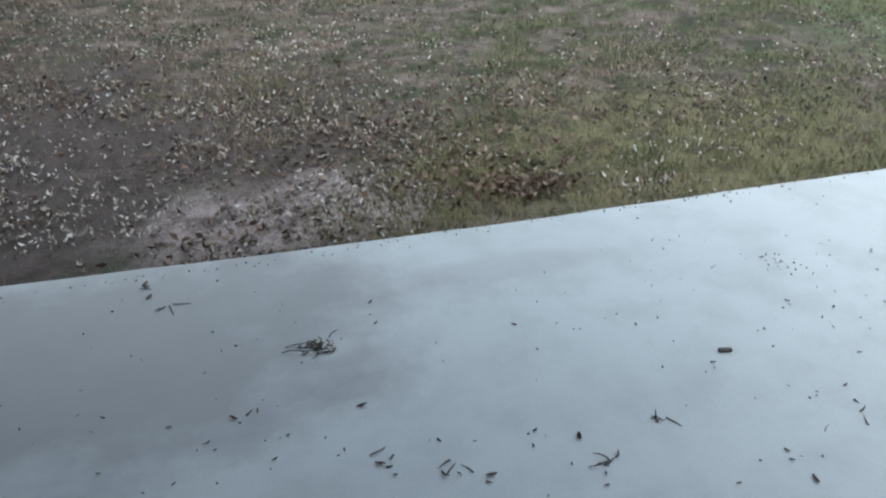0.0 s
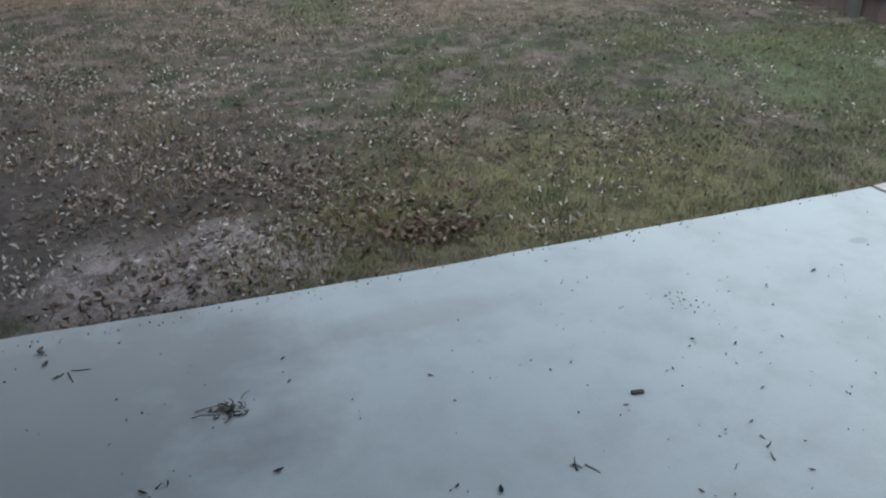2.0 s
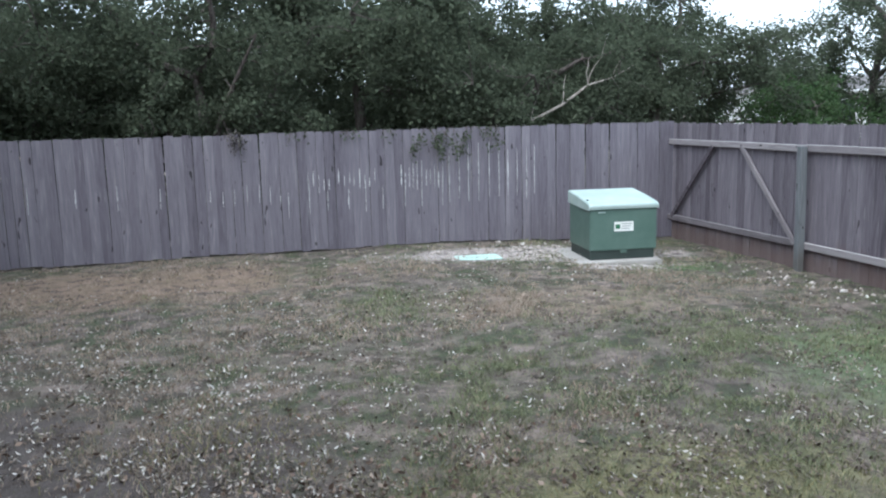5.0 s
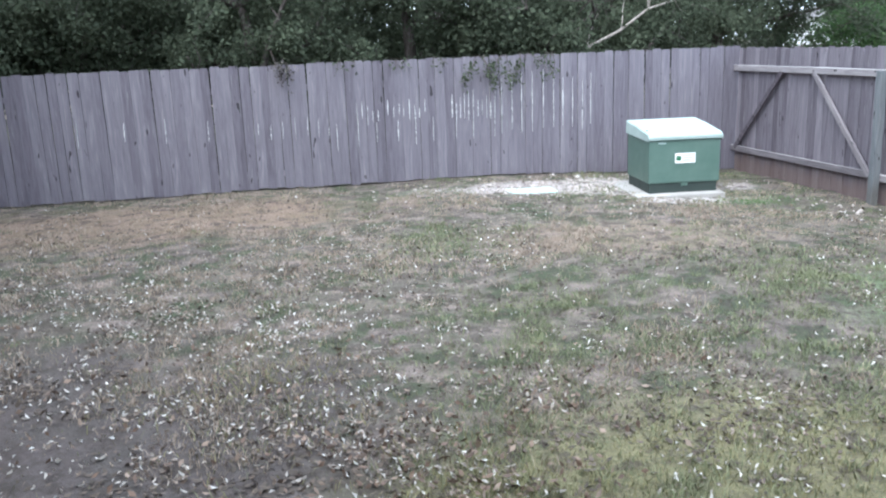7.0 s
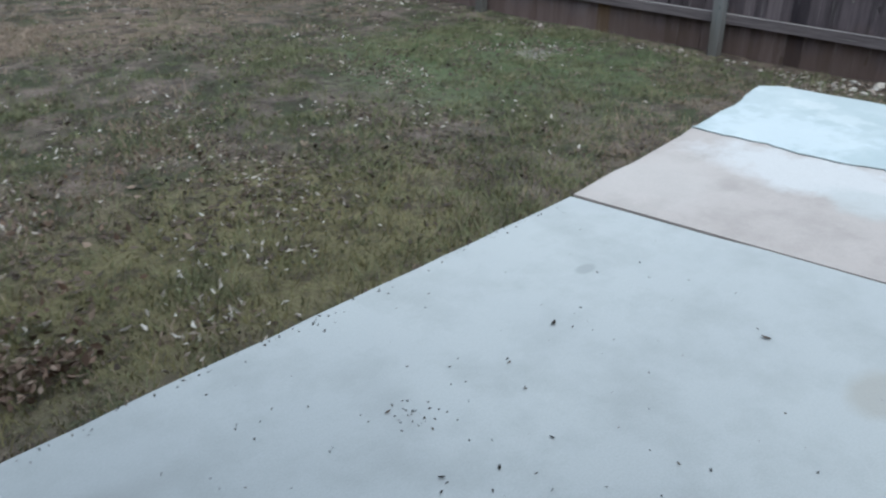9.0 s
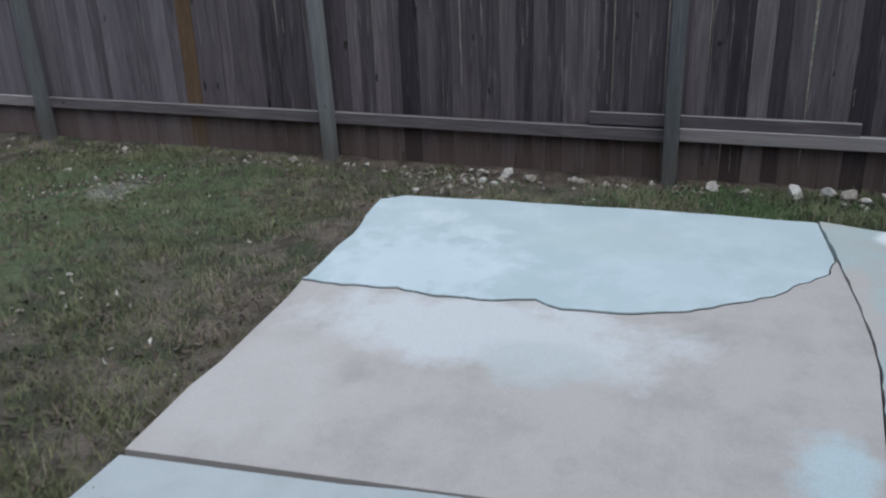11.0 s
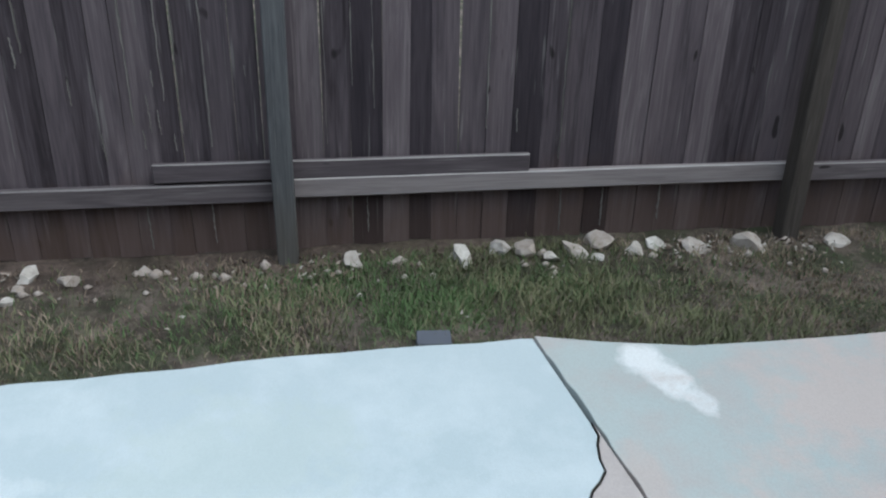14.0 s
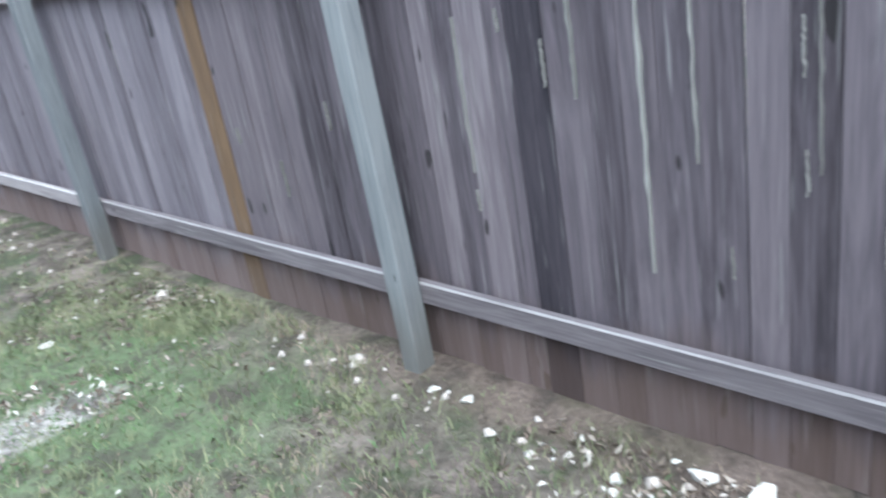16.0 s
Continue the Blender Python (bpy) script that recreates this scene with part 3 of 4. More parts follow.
            special = None
        elif any(abs(along - d) < w / 2 for d in dark):
            ob.data = dark_boards[w]
            tagged(ob, "darker stained narrow picket")
        s += w + gap
        count += 1


rng_fence = random.Random(5)
FX = 8.19                                                # front of the rails of the side fence
side = tagged(new("fence_east"), "weathered grey-brown wooden picket fence with posts and rails", "fence", kind="structure")
POSTS_Y = (12.95, 10.34, 7.89, 5.22, 2.78, 0.42, -2.0)
for i, y in enumerate(POSTS_Y):
    if i == 0:
        continue
    g = float(ground_z(8.14, y))
    part("post", post_bm(1.62, rng_fence, (0, 0, 0.0, 0.012, 0.0, -0.004, 0)[i]), OLD_POST if i == 5 else POST, side, "brown weathered square post" if i == 5 else "greenish grey treated square post", pose(8.14, y, g - 0.03))
RAILS_Z = (0.062, 1.3)
for z in RAILS_Z:
    for a, b in zip((13.82,) + POSTS_Y[1:], POSTS_Y[1:] + (-4.0,)):
        wear_edge(part("rail", rail_bm(a - b - 0.004, rng_fence), RAIL, side, "", pose(FX, a, z, 0, 0, -90) @ pose(0, 0, rng_fence.uniform(-0.006, 0.006), 0, rng_fence.uniform(-0.15, 0.15))))
wear_edge(part("repair_board", rail_bm(1.62, rng_fence, 0.086, 0.03), BOARD, side, "short dark grey repair board lying on the lower rail", pose(FX + 0.004, 3.32, 0.153, 0, 0, -90)))
for (ya, za, yb, zb, lab) in ((12.44, 1.3, 13.6, 0.12, "dark diagonal brace"), (11.72, 1.32, 10.5, 0.1, "pale diagonal brace")):
    ln = math.hypot(ya - yb, za - zb)
    ang = math.atan2(zb - za, abs(yb - ya))
    turn = 90 if yb > ya else -90
    part("brace", box_bm(0, 0, -0.035, ln, 0.032, 0.035, 0.004), PICKET if "dark" in lab else RAIL, side, lab, pose(FX - (0.0 if turn < 0 else -0.032) - 0.004, ya, za) @ Matrix.Rotation(radians(turn), 4, "Z") @ Matrix.Rotation(-ang, 4, "Y"))

def pale_strip(y, z0, z1, w, k, fence=None, material=None):
    """A bleached splinter along a board's edge; on the back fence, painted gap light."""
    r = random.Random(k)
    bm = bmesh.new()
    rows = []
    n = 16
    for i in range(n + 1):
        t = i / n
        half = w * (0.25 + 0.75 * math.sin(math.pi * (0.06 + 0.88 * t))) * r.choice((0.2, 0.45, 0.7, 0.9, 1.1)) * r.uniform(0.8, 1.2) / 2
        c = r.uniform(-0.0025, 0.0025) + 0.004 * t
        z = z0 + (z1 - z0) * t
        rows.append([bm.verts.new(p) for p in ((8.222, y + c - half, z), (8.222, y + c + half, z), (8.236, y + c + half, z), (8.236, y + c - half, z))])
    for a, b in zip(rows, rows[1:]):
        for q in range(4):
            bm.faces.new((a[q], a[(q + 1) % 4], b[(q + 1) % 4], b[q]))
    bm.faces.new(rows[0])
    bm.faces.new(list(reversed(rows[-1])))
    ob = part("split_edge", bm, material or PALE_SPLIT, fence or side, "pale picket strip: bleached split wood, and gap light at the back")
    if fence:
        ob.matrix_basis = pose(0, 13.69 - 8.222, 0) @ Matrix(((0, 1, 0, 0), (1, 0, 0, 0), (0, 0, 1, 0), (0, 0, 0, 1)))


for k, (y, z0, z1, w) in enumerate(((4.21, 0.36, 1.25, 0.013), (4.42, 0.86, 1.3, 0.016), (4.06, 0.7, 1.2, 0.007), (3.37, 0.4, 1.1, 0.007), (3.24, 0.5, 1.2, 0.006), (3.18, 0.36, 1.2, 0.009), (3.07, 0.3, 1.15, 0.009), (2.59, 0.3, 1.2, 0.007), (2.48, 0.55, 1.2, 0.006), (2.39, 0.45, 1.05, 0.005), (1.9, 0.35, 1.0, 0.006), (1.56, 0.2, 0.9, 0.006), (3.75, 0.7, 1.2, 0.007), (4.85, 0.6, 1.1, 0.008))):
    pale_strip(y, z0, z1, w * 0.8, k)
for k, y in enumerate((3.36, 3.09, 2.42, 1.53, 1.33, 1.05)):
    pale_strip(y, -0.16 + 0.02 * (k % 3), 0.05, 0.006, 700 + k)

rng_chip = random.Random(61)
for k in range(24):
    y = rng_chip.uniform(2.85, 3.9) if k < 13 else rng_chip.uniform(0.2, 6.5)
    z = rng_chip.uniform(0.22, 1.25)
    pale_strip(y, z, z + rng_chip.uniform(0.04, 0.2), rng_chip.uniform(0.0025, 0.005), 500 + k)

back = tagged(new("fence_north"), "silver-grey weathered wooden picket fence", "fence", kind="structure")
for x in (-6.2, -3.7, -1.2, 1.3, 3.8, 6.2):
    part("post", post_bm(1.62, rng_fence), POST, back, "", pose(x, 13.82, float(ground_z(x, 13.8)) - 0.03))
for z in (0.1, 1.3):
    for x in (-7.0, -3.7, -1.2, 1.3, 3.8, 6.2):
        part("rail", rail_bm(2.5 if x < 6 else 1.98, rng_fence), RAIL, back, "", pose(x, 13.735, z))

# Pale strips stand for light coming through gaps in the back fence.
rng_gap = random.Random(77)
for xa, xb, step, za, zb in ((0.9, 1.9, 0.16, 0.62, 0.95), (2.3, 2.62, 0.07, 0.75, 1.15), (2.75, 3.35, 0.075, 0.8, 1.12), (3.7, 4.4, 0.07, 0.75, 1.2), (4.45, 5.9, 0.15, 0.5, 1.45), (2.0, 4.4, 0.3, 0.4, 1.0), (-1.5, 0.6, 0.6, 0.6, 1.1)):
    x = xa
    while x < xb:
        z0 = rng_gap.uniform(za, za + 0.12)
        pale_strip(x, z0, rng_gap.uniform(max(z0 + 0.12, zb - 0.2), zb), rng_gap.uniform(0.009, 0.019), int(x * 100), back, GAP_LIGHT)
        x += step * rng_gap.uniform(0.85, 1.15)
west = tagged(new("fence_west"), "plain weathered wooden picket fence", "fence", kind="structure")

# ---------------------------------------------------------------- utility cabinet in the corner
def utility_cabinet():
    base = tagged(new("utility_cabinet"), "dark green steel pad-mounted utility cabinet on a concrete pad", "utility box")
    w, d, h = 0.95, 0.92, 0.74
    bm = bmesh.new()
    box(bm, -w / 2, 0.012, 0.125, w / 2, d, h, 0.02, 2)
    part("body", bm, GREEN_STEEL, base)
    part("kick_recess", box_bm(-w / 2 + 0.015, 0.03, 0.0, w / 2 - 0.03, d - 0.03, 0.13), DARK_STEEL, base, "dark recessed foot")
    bm = bmesh.new()
    prof = [(0.006, h - 0.05), (-0.012, h - 0.045), (-0.018, h - 0.01), (-0.01, h + 0.012), (0.012, h + 0.026), (0.05, h + 0.036), (d * 0.55, h + 0.1), (d + 0.02, h + 0.14), (d + 0.02, h - 0.02)]
    rings = []
    for x in (-w / 2 - 0.018, -w / 2 - 0.004, w / 2 + 0.004, w / 2 + 0.018):
        drop = 0.014 if abs(x) > w / 2 + 0.01 else 0.0
        rings.append([bm.verts.new((x, y, z - (drop if z > h - 0.1 else 0))) for y, z in prof])
    for a, b in zip(rings, rings[1:]):
        for k in range(len(prof) - 1):
            bm.faces.new((a[k], b[k], b[k + 1], a[k + 1]))
    for r in (rings[0], rings[-1]):
        bm.faces.new(r)
    bm.faces.new([r[0] for r in rings] + [r[-1] for r in reversed(rings)])
    hood = part("hood", bm, GREEN_STEEL_TOP, base, "pale green sloping hood, sky reflection in its colour, with a thin rolled front lip")
    part("hood_latch", box_bm(-w / 2 + 0.02, 0.2, h + 0.052, -w / 2 + 0.05, 0.24, h + 0.07, 0.004), DARK_STEEL, hood)
    part("maker_plate", box_bm(-w / 2 + 0.12, 0.008, h - 0.1, -w / 2 + 0.22, 0.0115, h - 0.08), GREEN_STEEL_TOP, base)
    label = part("warning_sticker", box_bm(-0.13, 0.006, 0.385, 0.14, 0.0115, 0.515), STICKER, base, "white warning sticker with green mark")
    part("sticker_mark", box_bm(-0.115, 0.003, 0.42, -0.05, 0.0055, 0.48), STICKER_INK, label)
    for k in range(3):
        part("sticker_line", box_bm(-0.03, 0.003, 0.48 - k * 0.032, 0.12 - 0.02 * k, 0.0055, 0.492 - k * 0.032), GREY_INK, label)
    part("foot_tab", box_bm(-0.04, 0.02, 0.085, 0.05, 0.029, 0.13, 0.004), GREEN_STEEL, base)
    base.matrix_basis = pose(6.31, 11.55, -0.135, 0, 0, -6)
    pad = tagged(part("concrete_pad", box_bm(-0.66, -0.14, -0.1, 0.52, 1.15, 0.0, 0.015, 2), PAD), "stained concrete pad under the utility cabinet", "pad")
    pad.matrix_basis = pose(6.29, 11.55, -0.1355, 0, 0, -6)


utility_cabinet()


def handhole_lid():
    ob = tagged(new("handhole_box"), "faded pale green plastic lid of a buried utility box", "utility lid")
    part("collar", box_bm(-0.33, -0.22, -0.08, 0.33, 0.22, 0.025, 0.012, 2), LID_PLASTIC, ob)
    lid = part("lid", box_bm(-0.305, -0.195, 0.0255, 0.305, 0.195, 0.045, 0.006, 2), LID_PLASTIC, ob, "sun-bleached lid")
    part("bolt", box_bm(-0.02, -0.02, 0.0455, 0.02, 0.02, 0.05, 0.002), STEEL, lid)
    part("lettering_bar", box_bm(-0.16, -0.03, 0.0455, -0.06, 0.03, 0.048), GREEN_STEEL_TOP, lid)
    ob.matrix_basis = pose(4.45, 12.25, -0.135, 0, 0, -4)


handhole_lid()


def sunk_box():
    ob = tagged(new("plastic_box"), "small dark grey plastic box half sunk in grass", "plastic box")
    bm = box_bm(-0.065, -0.05, -0.04, 0.065, 0.05, 0.045, 0.01, 2)
    part("body", bm, DARK_PLASTIC, ob)
    part("cap", box_bm(-0.062, -0.047, 0.0455, 0.062, 0.047, 0.05, 0.002, 2), DARK_PLASTIC, ob)
    ob.matrix_basis = pose(7.36, 2.25, float(ground_z(7.36, 2.25)) - 0.012, 0, 0, 84)


sunk_box()


# ---------------------------------------------------------------- rocks
def rock(x, y, size, seed, flat=0.7):
    r = random.Random(seed)
    bm = bmesh.new()
    bmesh.ops.create_icosphere(bm, subdivisions=2, radius=1.0)
    for _ in range(9):
        d = Vector((r.gauss(0, 1), r.gauss(0, 1), r.gauss(0, 1))).normalized()
        cut = r.uniform(0.38, 0.72)
        for v in bm.verts:
            over = v.co.dot(d) - cut
            if over > 0:
                v.co -= d * over
    for v in bm.verts:
        v.co *= 1 + 0.22 * noise.noise(v.co * 2.1 + Vector((seed, 0, 0)))
        v.co = Vector((v.co.x * size * r.uniform(0.97, 1.03), v.co.y * size * 1.25, v.co.z * size * flat))
    ob = part("rock", bm, ROCK, None, "", pose(x, y, float(ground_z(x, y)) + size * flat * 0.3, r.uniform(-14, 14), r.uniform(-14, 14), r.uniform(0, 360)))
    return tagged(ob, "rough white limestone rock at the foot of the fence" if size > 0.035 else "small pale stone lying on the soil", "rock", "rocks along the fence")


BIG_ROCKS = ((8.05, 2.5, .06, .9), (8.02, 2.02, .075, 1.1), (8.1, 1.84, .07, .7), (8.08, 1.72, .08, .75), (8.0, 1.62, .06, .7), (8.06, 1.5, .075, .75), (8.14, 1.36, .085, .8), (8.05, 1.22, .06, .7), (8.08, 1.1, .055, .6), (8.05, 0.92, .07, .75), (8.02, 0.66, .085, .85), (8.0, 1.42, .045, .7),
             (8.1, 4.02, .065, .6), (8.08, 3.85, .07, .8), (7.99, 3.86, .045, .8), (8.03, 3.67, .062, .7), (8.09, 3.38, .055, .5), (7.95, 3.98, .05, .6), (7.9, 3.88, .045, .6), (7.6, 4.34, .055, .6), (7.58, 3.9, .035, .7), (8.06, 4.9, .04, .7), (8.05, 5.06, .035, .7), (7.95, 4.7, .03, .7), (7.75, 4.15, .035, .7), (7.8, 3.95, .03, .7), (5.5, 13.3, .06, .8), (7.7, 9.0, .07, .7), (7.75, 8.7, .05, .6), (7.4, 7.0, .045, .5), (8.06, 0.2, .07, .8))
for k, (x, y, s, f) in enumerate(BIG_ROCKS):
    rock(x, y, s * (0.92 if y < 2.6 else 0.78), k, f)
rng_rock = random.Random(77)
for k in range(20):
    t = rng_rock.random()
    if t < 0.45:
        x, y = rng_rock.gauss(7.93, 0.15), rng_rock.gauss(4.1, 0.26)
    elif t < 0.75:
        x, y = rng_rock.gauss(8.05, 0.06), rng_rock.uniform(0.3, 5.2)
    else:
        x, y = rng_rock.gauss(8.0, 0.12), rng_rock.uniform(5.3, 9.8)
    if x < 8.12:
        rock(x, y, rng_rock.uniform(0.01, 0.025), 200 + k, rng_rock.uniform(0.5, 0.9))


def pebbles():
    rng = np.random.default_rng(23)
    n = 620
    t = rng.random(n) * 0.82
    x = np.where(t < 0.6, rng.normal(5.4, 1.1, n), np.where(t < 0.68, rng.normal(7.7, 0.2, n), rng.normal(8.0, 0.1, n)))
    y = np.where(t < 0.6, rng.normal(12.5, 0.5, n), np.where(t < 0.68, rng.normal(9.3, 1.0, n), rng.uniform(0.3, 6.0, n)))
    ok = (x < 8.12) & (y < 13.62)
    x, y = x[ok], y[ok]
    n = len(x)
    c = np.stack([x, y, ground_z(x, y) + 0.004], -1)
    s = rng.gamma(3.0, 0.006, (n, 1, 1)) + 0.006
    octa = np.array([[1, 0, 0], [-1, 0, 0], [0, 1, 0], [0, -1, 0], [0, 0, 0.7], [0, 0, -0.5]], float)
    verts = (c[:, None, :] + octa[None] * s * rng.uniform(0.6, 1.3, (n, 6, 1))).reshape(-1, 3)
    tri = np.array([[0, 2, 4], [2, 1, 4], [1, 3, 4], [3, 0, 4], [2, 0, 5], [1, 2, 5], [3, 1, 5], [0, 3, 5]])
    faces = (np.arange(n)[:, None, None] * 6 + tri[None]).reshape(-1, 3)
    tagged(new("pebbles", soup("pebbles", verts, faces, ROCK)), "pale limestone gravel scattered on the soil", "gravel", kind="stuff")


pebbles()


# ---------------------------------------------------------------- trees
def tube(path, radii, sides, verts, faces):
    start = len(verts)
    for k, (p, r) in enumerate(zip(path, radii)):
        d = (path[min(k + 1, len(path) - 1)] - path[max(k - 1, 0)]).normalized()
        a = d.orthogonal().normalized()
        b = d.cross(a)
        for j in range(sides):
            t = 2 * math.pi * j / sides
            verts.append(p + (a * math.cos(t) + b * math.sin(t)) * r)
    for k in range(len(path) - 1):
        for j in range(sides):
            o, n = start + k * sides, start + (k + 1) * sides
            faces.append((o + j, o + (j + 1) % sides, n + (j + 1) % sides, n + j))


def wander(p, d, length, n, r, bend, lift):
    pts = [p.copy()]
    for _ in range(n):
        d = (d + Vector((r.gauss(0, bend), r.gauss(0, bend), r.gauss(0, bend) + lift))).normalized()
        p = p + d * (length / n)
        pts.append(p.copy())
    return pts, d


def tubes_object(name, tubes, material, parent, sides=7, label=""):
    verts, faces = [], []
    for path, radii in tubes:
        tube(path, radii, sides, verts, faces)
    me = soup(name, np.array([tuple(v) for v in verts]), np.array(faces), material)
    ob = new(name, me)
    ob.parent = parent
    if label:
        tagged(ob, label)
    return ob


def leaf_mesh(name, centres, size, rng, material, droop=0.0, wide=0.27, rise=1.0, curl=0.1):
    n = len(centres)
    u = rng.normal(size=(n, 3))
    u[:, 2] = u[:, 2] * rise - droop
    u /= np.linalg.norm(u, axis=1, keepdims=True)
    v = np.cross(u, rng.normal(size=(n, 3)) * rise + np.array([0.0, 0.0, 2.0 * (1.0 - rise)]))
    v /= np.linalg.norm(v, axis=1, keepdims=True)
    w = np.cross(u, v)
    s = rng.uniform(0.6, 1.3, (n, 1)) * size
    c = centres
    verts = np.stack([c - u * s * 0.5, c + v * s * wide + w * s * curl, c + u * s * 0.5, c - v * s * wide + w * s * curl * 0.6], 1).reshape(-1, 3)
    k = np.arange(n)[:, None] * 4
    faces = np.concatenate([k + np.array([[0, 1, 2]]), k + np.array([[0, 2, 3]])], 0)
    return soup(name, verts, faces, material)


def tree(x, y, height, spread, seed, leaves, leaf=0.085, material=None, label="", low=1.5, trunk_r=0.17):
    r = random.Random(seed)
    rng = np.random.default_rng(seed)
    gz = float(ground_z(min(max(x, -8), 9), 15))
    root = tagged(new("tree"), label or "dark green live oak behind the fence", "tree")
    root.matrix_basis = pose(x, y, gz)
    trunk, d = wander(Vector((0, 0, -0.1)), Vector((r.uniform(-0.15, 0.15), r.uniform(-0.15, 0.1), 1)), height * 0.5, 6, r, 0.09, 0.05)
    tubes_object("trunk", [(trunk, [trunk_r * (1 - 0.1 * k) + (0.08 if k == 0 else 0) for k in range(len(trunk))])], BARK, root, 10)
    limbs, twigs, tips = [], [], []
    for k in range(11):
        start = trunk[r.choice((2, 2, 3, 3, 4, 5, 6))]
        a = 2 * math.pi * (k + r.random() * 0.7) / 11
        d0 = Vector((math.cos(a), math.sin(a), r.uniform(0.0, 0.75)))
        pts, d = wander(start, d0.normalized(), spread * r.uniform(0.75, 1.1), 6, r, 0.16, 0.02)
        while len(pts) > 2 and pts[-1].y + y < 14.1:
            pts.pop()
        rad = trunk_r * 0.45
        limbs.append((pts, [rad * (1 - j / 7.5) for j in range(len(pts))]))
        for j in range(2, len(pts)):
            for _ in range(3):
                t2, _d = wander(pts[j], Vector((r.gauss(0, 1), r.gauss(0, 1), r.gauss(0.0, 0.7))).normalized(), spread * r.uniform(0.22, 0.5), 4, r, 0.25, -0.05)
                if min(q.y for q in t2) + y < 14.05:
                    continue
                twigs.append((t2, [rad * 0.22, rad * 0.17, rad * 0.13, rad * 0.09, rad * 0.05]))
                tips += [t2[2], t2[3], t2[4]]
    for j, (p, q) in enumerate(limbs):
        tubes_object("limb", [(p, q)], BARK, root, 6)
    tagged(tubes_object("twig_mass", twigs, BARK, root, 3), "fine bare twigs inside the crown", kind="stuff")
    tips = np.array([tuple(t) for t in tips])
    pick = tips[rng.integers(0, len(tips), leaves)]
    c = pick + rng.normal(0, 1, (leaves, 3)) * np.array([0.16, 0.16, 0.12]) * (0.7 + 0.1 * spread)
    c = c[c[:, 2] > low + 0.25 * np.sin(c[:, 0] * 2.3 + seed) + 0.15 * np.sin(c[:, 0] * 7.1)]
    c = c[c[:, 1] + y > 13.98]
    crown = new("crown", leaf_mesh("crown", c, leaf, rng, material or FOLIAGE, 0.4))
    crown.parent = root
    return root


tree(-7.2, 16.2, 6.4, 3.0, 1, 42000, 0.085)
tree(-4.4, 15.6, 5.6, 2.7, 2, 42000, 0.08, trunk_r=0.2)
tree(-1.7, 16.4, 6.2, 2.8, 3, 52000, 0.085)
tree(1.0, 15.7, 5.6, 2.7, 4, 58000, 0.08)
tree(3.5, 16.3, 6.0, 2.8, 5, 58000, 0.085)
tree(6.2, 16.2, 5.8, 2.6, 11, 58000, 0.08)
tree(10.2, 17.8, 6.8, 2.5, 13, 50000, 0.085)
tree(-9.5, 20.5, 8.0, 3.6, 6, 14000, 0.15, low=0.4)
tree(-4.5, 20.5, 7.5, 3.6, 14, 16000, 0.15, low=0.4)
tree(-2.0, 18.9, 6.6, 3.0, 21, 16000, 0.14, low=0.4)
tree(0.4, 20.8, 8.0, 3.6, 7, 18000, 0.15, low=0.4)
tree(2.9, 19.2, 6.8, 3.0, 22, 11000, 0.14, low=0.4)
tree(5.2, 21.0, 7.8, 3.5, 8, 18000, 0.15, low=0.4)
tree(8.2, 20.4, 6.6, 2.8, 23, 16000, 0.14, low=0.4)
tree(14.3, 18.4, 4.2, 1.8, 9, 24000, 0.085, FOLIAGE_LIGHT, "bright green leafy shrub tree beyond the fence", 0.8)
tree(17.4, 19.5, 8.6, 3.0, 10, 56000, 0.085)
tree(0.3, 18.3, 6.8, 2.6, 24, 18000, 0.13, low=0.4)
tree(11.8, 24.0, 5.0, 2.6, 12, 16000, 0.13, None, "dark green leafy tree beyond the fence", 0.8)


def bare_branch():
    r = random.Random(8)
    root = tagged(new("bare_branch"), "bare grey forked branch hanging behind the fence", "branch")
    pts = [Vector(p) for p in ((5.6, 14.9, 1.3), (6.2, 14.8, 1.72), (6.75, 14.75, 1.98), (7.2, 14.7, 2.3), (7.65, 14.7, 2.42), (8.05, 14.7, 2.62))]
    tubes_object("branch", [(pts, [0.032, 0.028, 0.024, 0.019, 0.013, 0.006])], PALE_BARK, root, 7)
    for k, d in ((2, (0.1, 0, 1)), (3, (-0.3, 0.1, 1)), (3, (0.5, 0, 1)), (4, (0.2, 0, 1)), (4, (0.7, 0.2, -0.3)), (1, (0.3, 0, 1))):
        t, _d = wander(pts[k], Vector(d).normalized(), r.uniform(0.45, 0.9), 5, r, 0.25, 0.03)
        tubes_object("twig", [(t, [0.013, 0.011, 0.009, 0.007, 0.005, 0.002])], PALE_BARK, root, 5)


bare_branch()


def sprig(x, z, length, seed, n, dry=False):
    """A leafy twig that hangs over the back fence."""
    r = random.Random(seed)
    rng = np.random.default_rng(seed)
    root = tagged(new("oak_sprig"), "dry grey tangled twig clump hanging over the fence" if dry else "drooping leafy oak twig hanging over the fence", "twig", "sprigs over the fence")
    paths = []
    for k in range(4):
        t, _d = wander(Vector((x + r.uniform(-0.12, 0.12), 13.71, 1.69)), Vector((r.uniform(-0.7, 0.7), -0.45, -0.5)).normalized(), length * r.uniform(0.7, 1.2), 5, r, 0.22, -0.12)
        paths.append((t, [0.006, 0.005, 0.004, 0.003, 0.0025, 0.0015]))
    for one in paths:
        tubes_object("stem", [one], BARK, root, 4)
    tips = np.array([tuple(p) for t, _ in paths for p in t[2:]])
    c = tips[rng.integers(0, len(tips), n)] + rng.normal(0, 0.05, (n, 3))
    c[:, 1] = np.minimum(c[:, 1], 13.64)
    leaves = new("leaves", leaf_mesh("leaves", c, 0.05 if dry else 0.06, rng, DEBRIS if dry else FOLIAGE, 0.6))
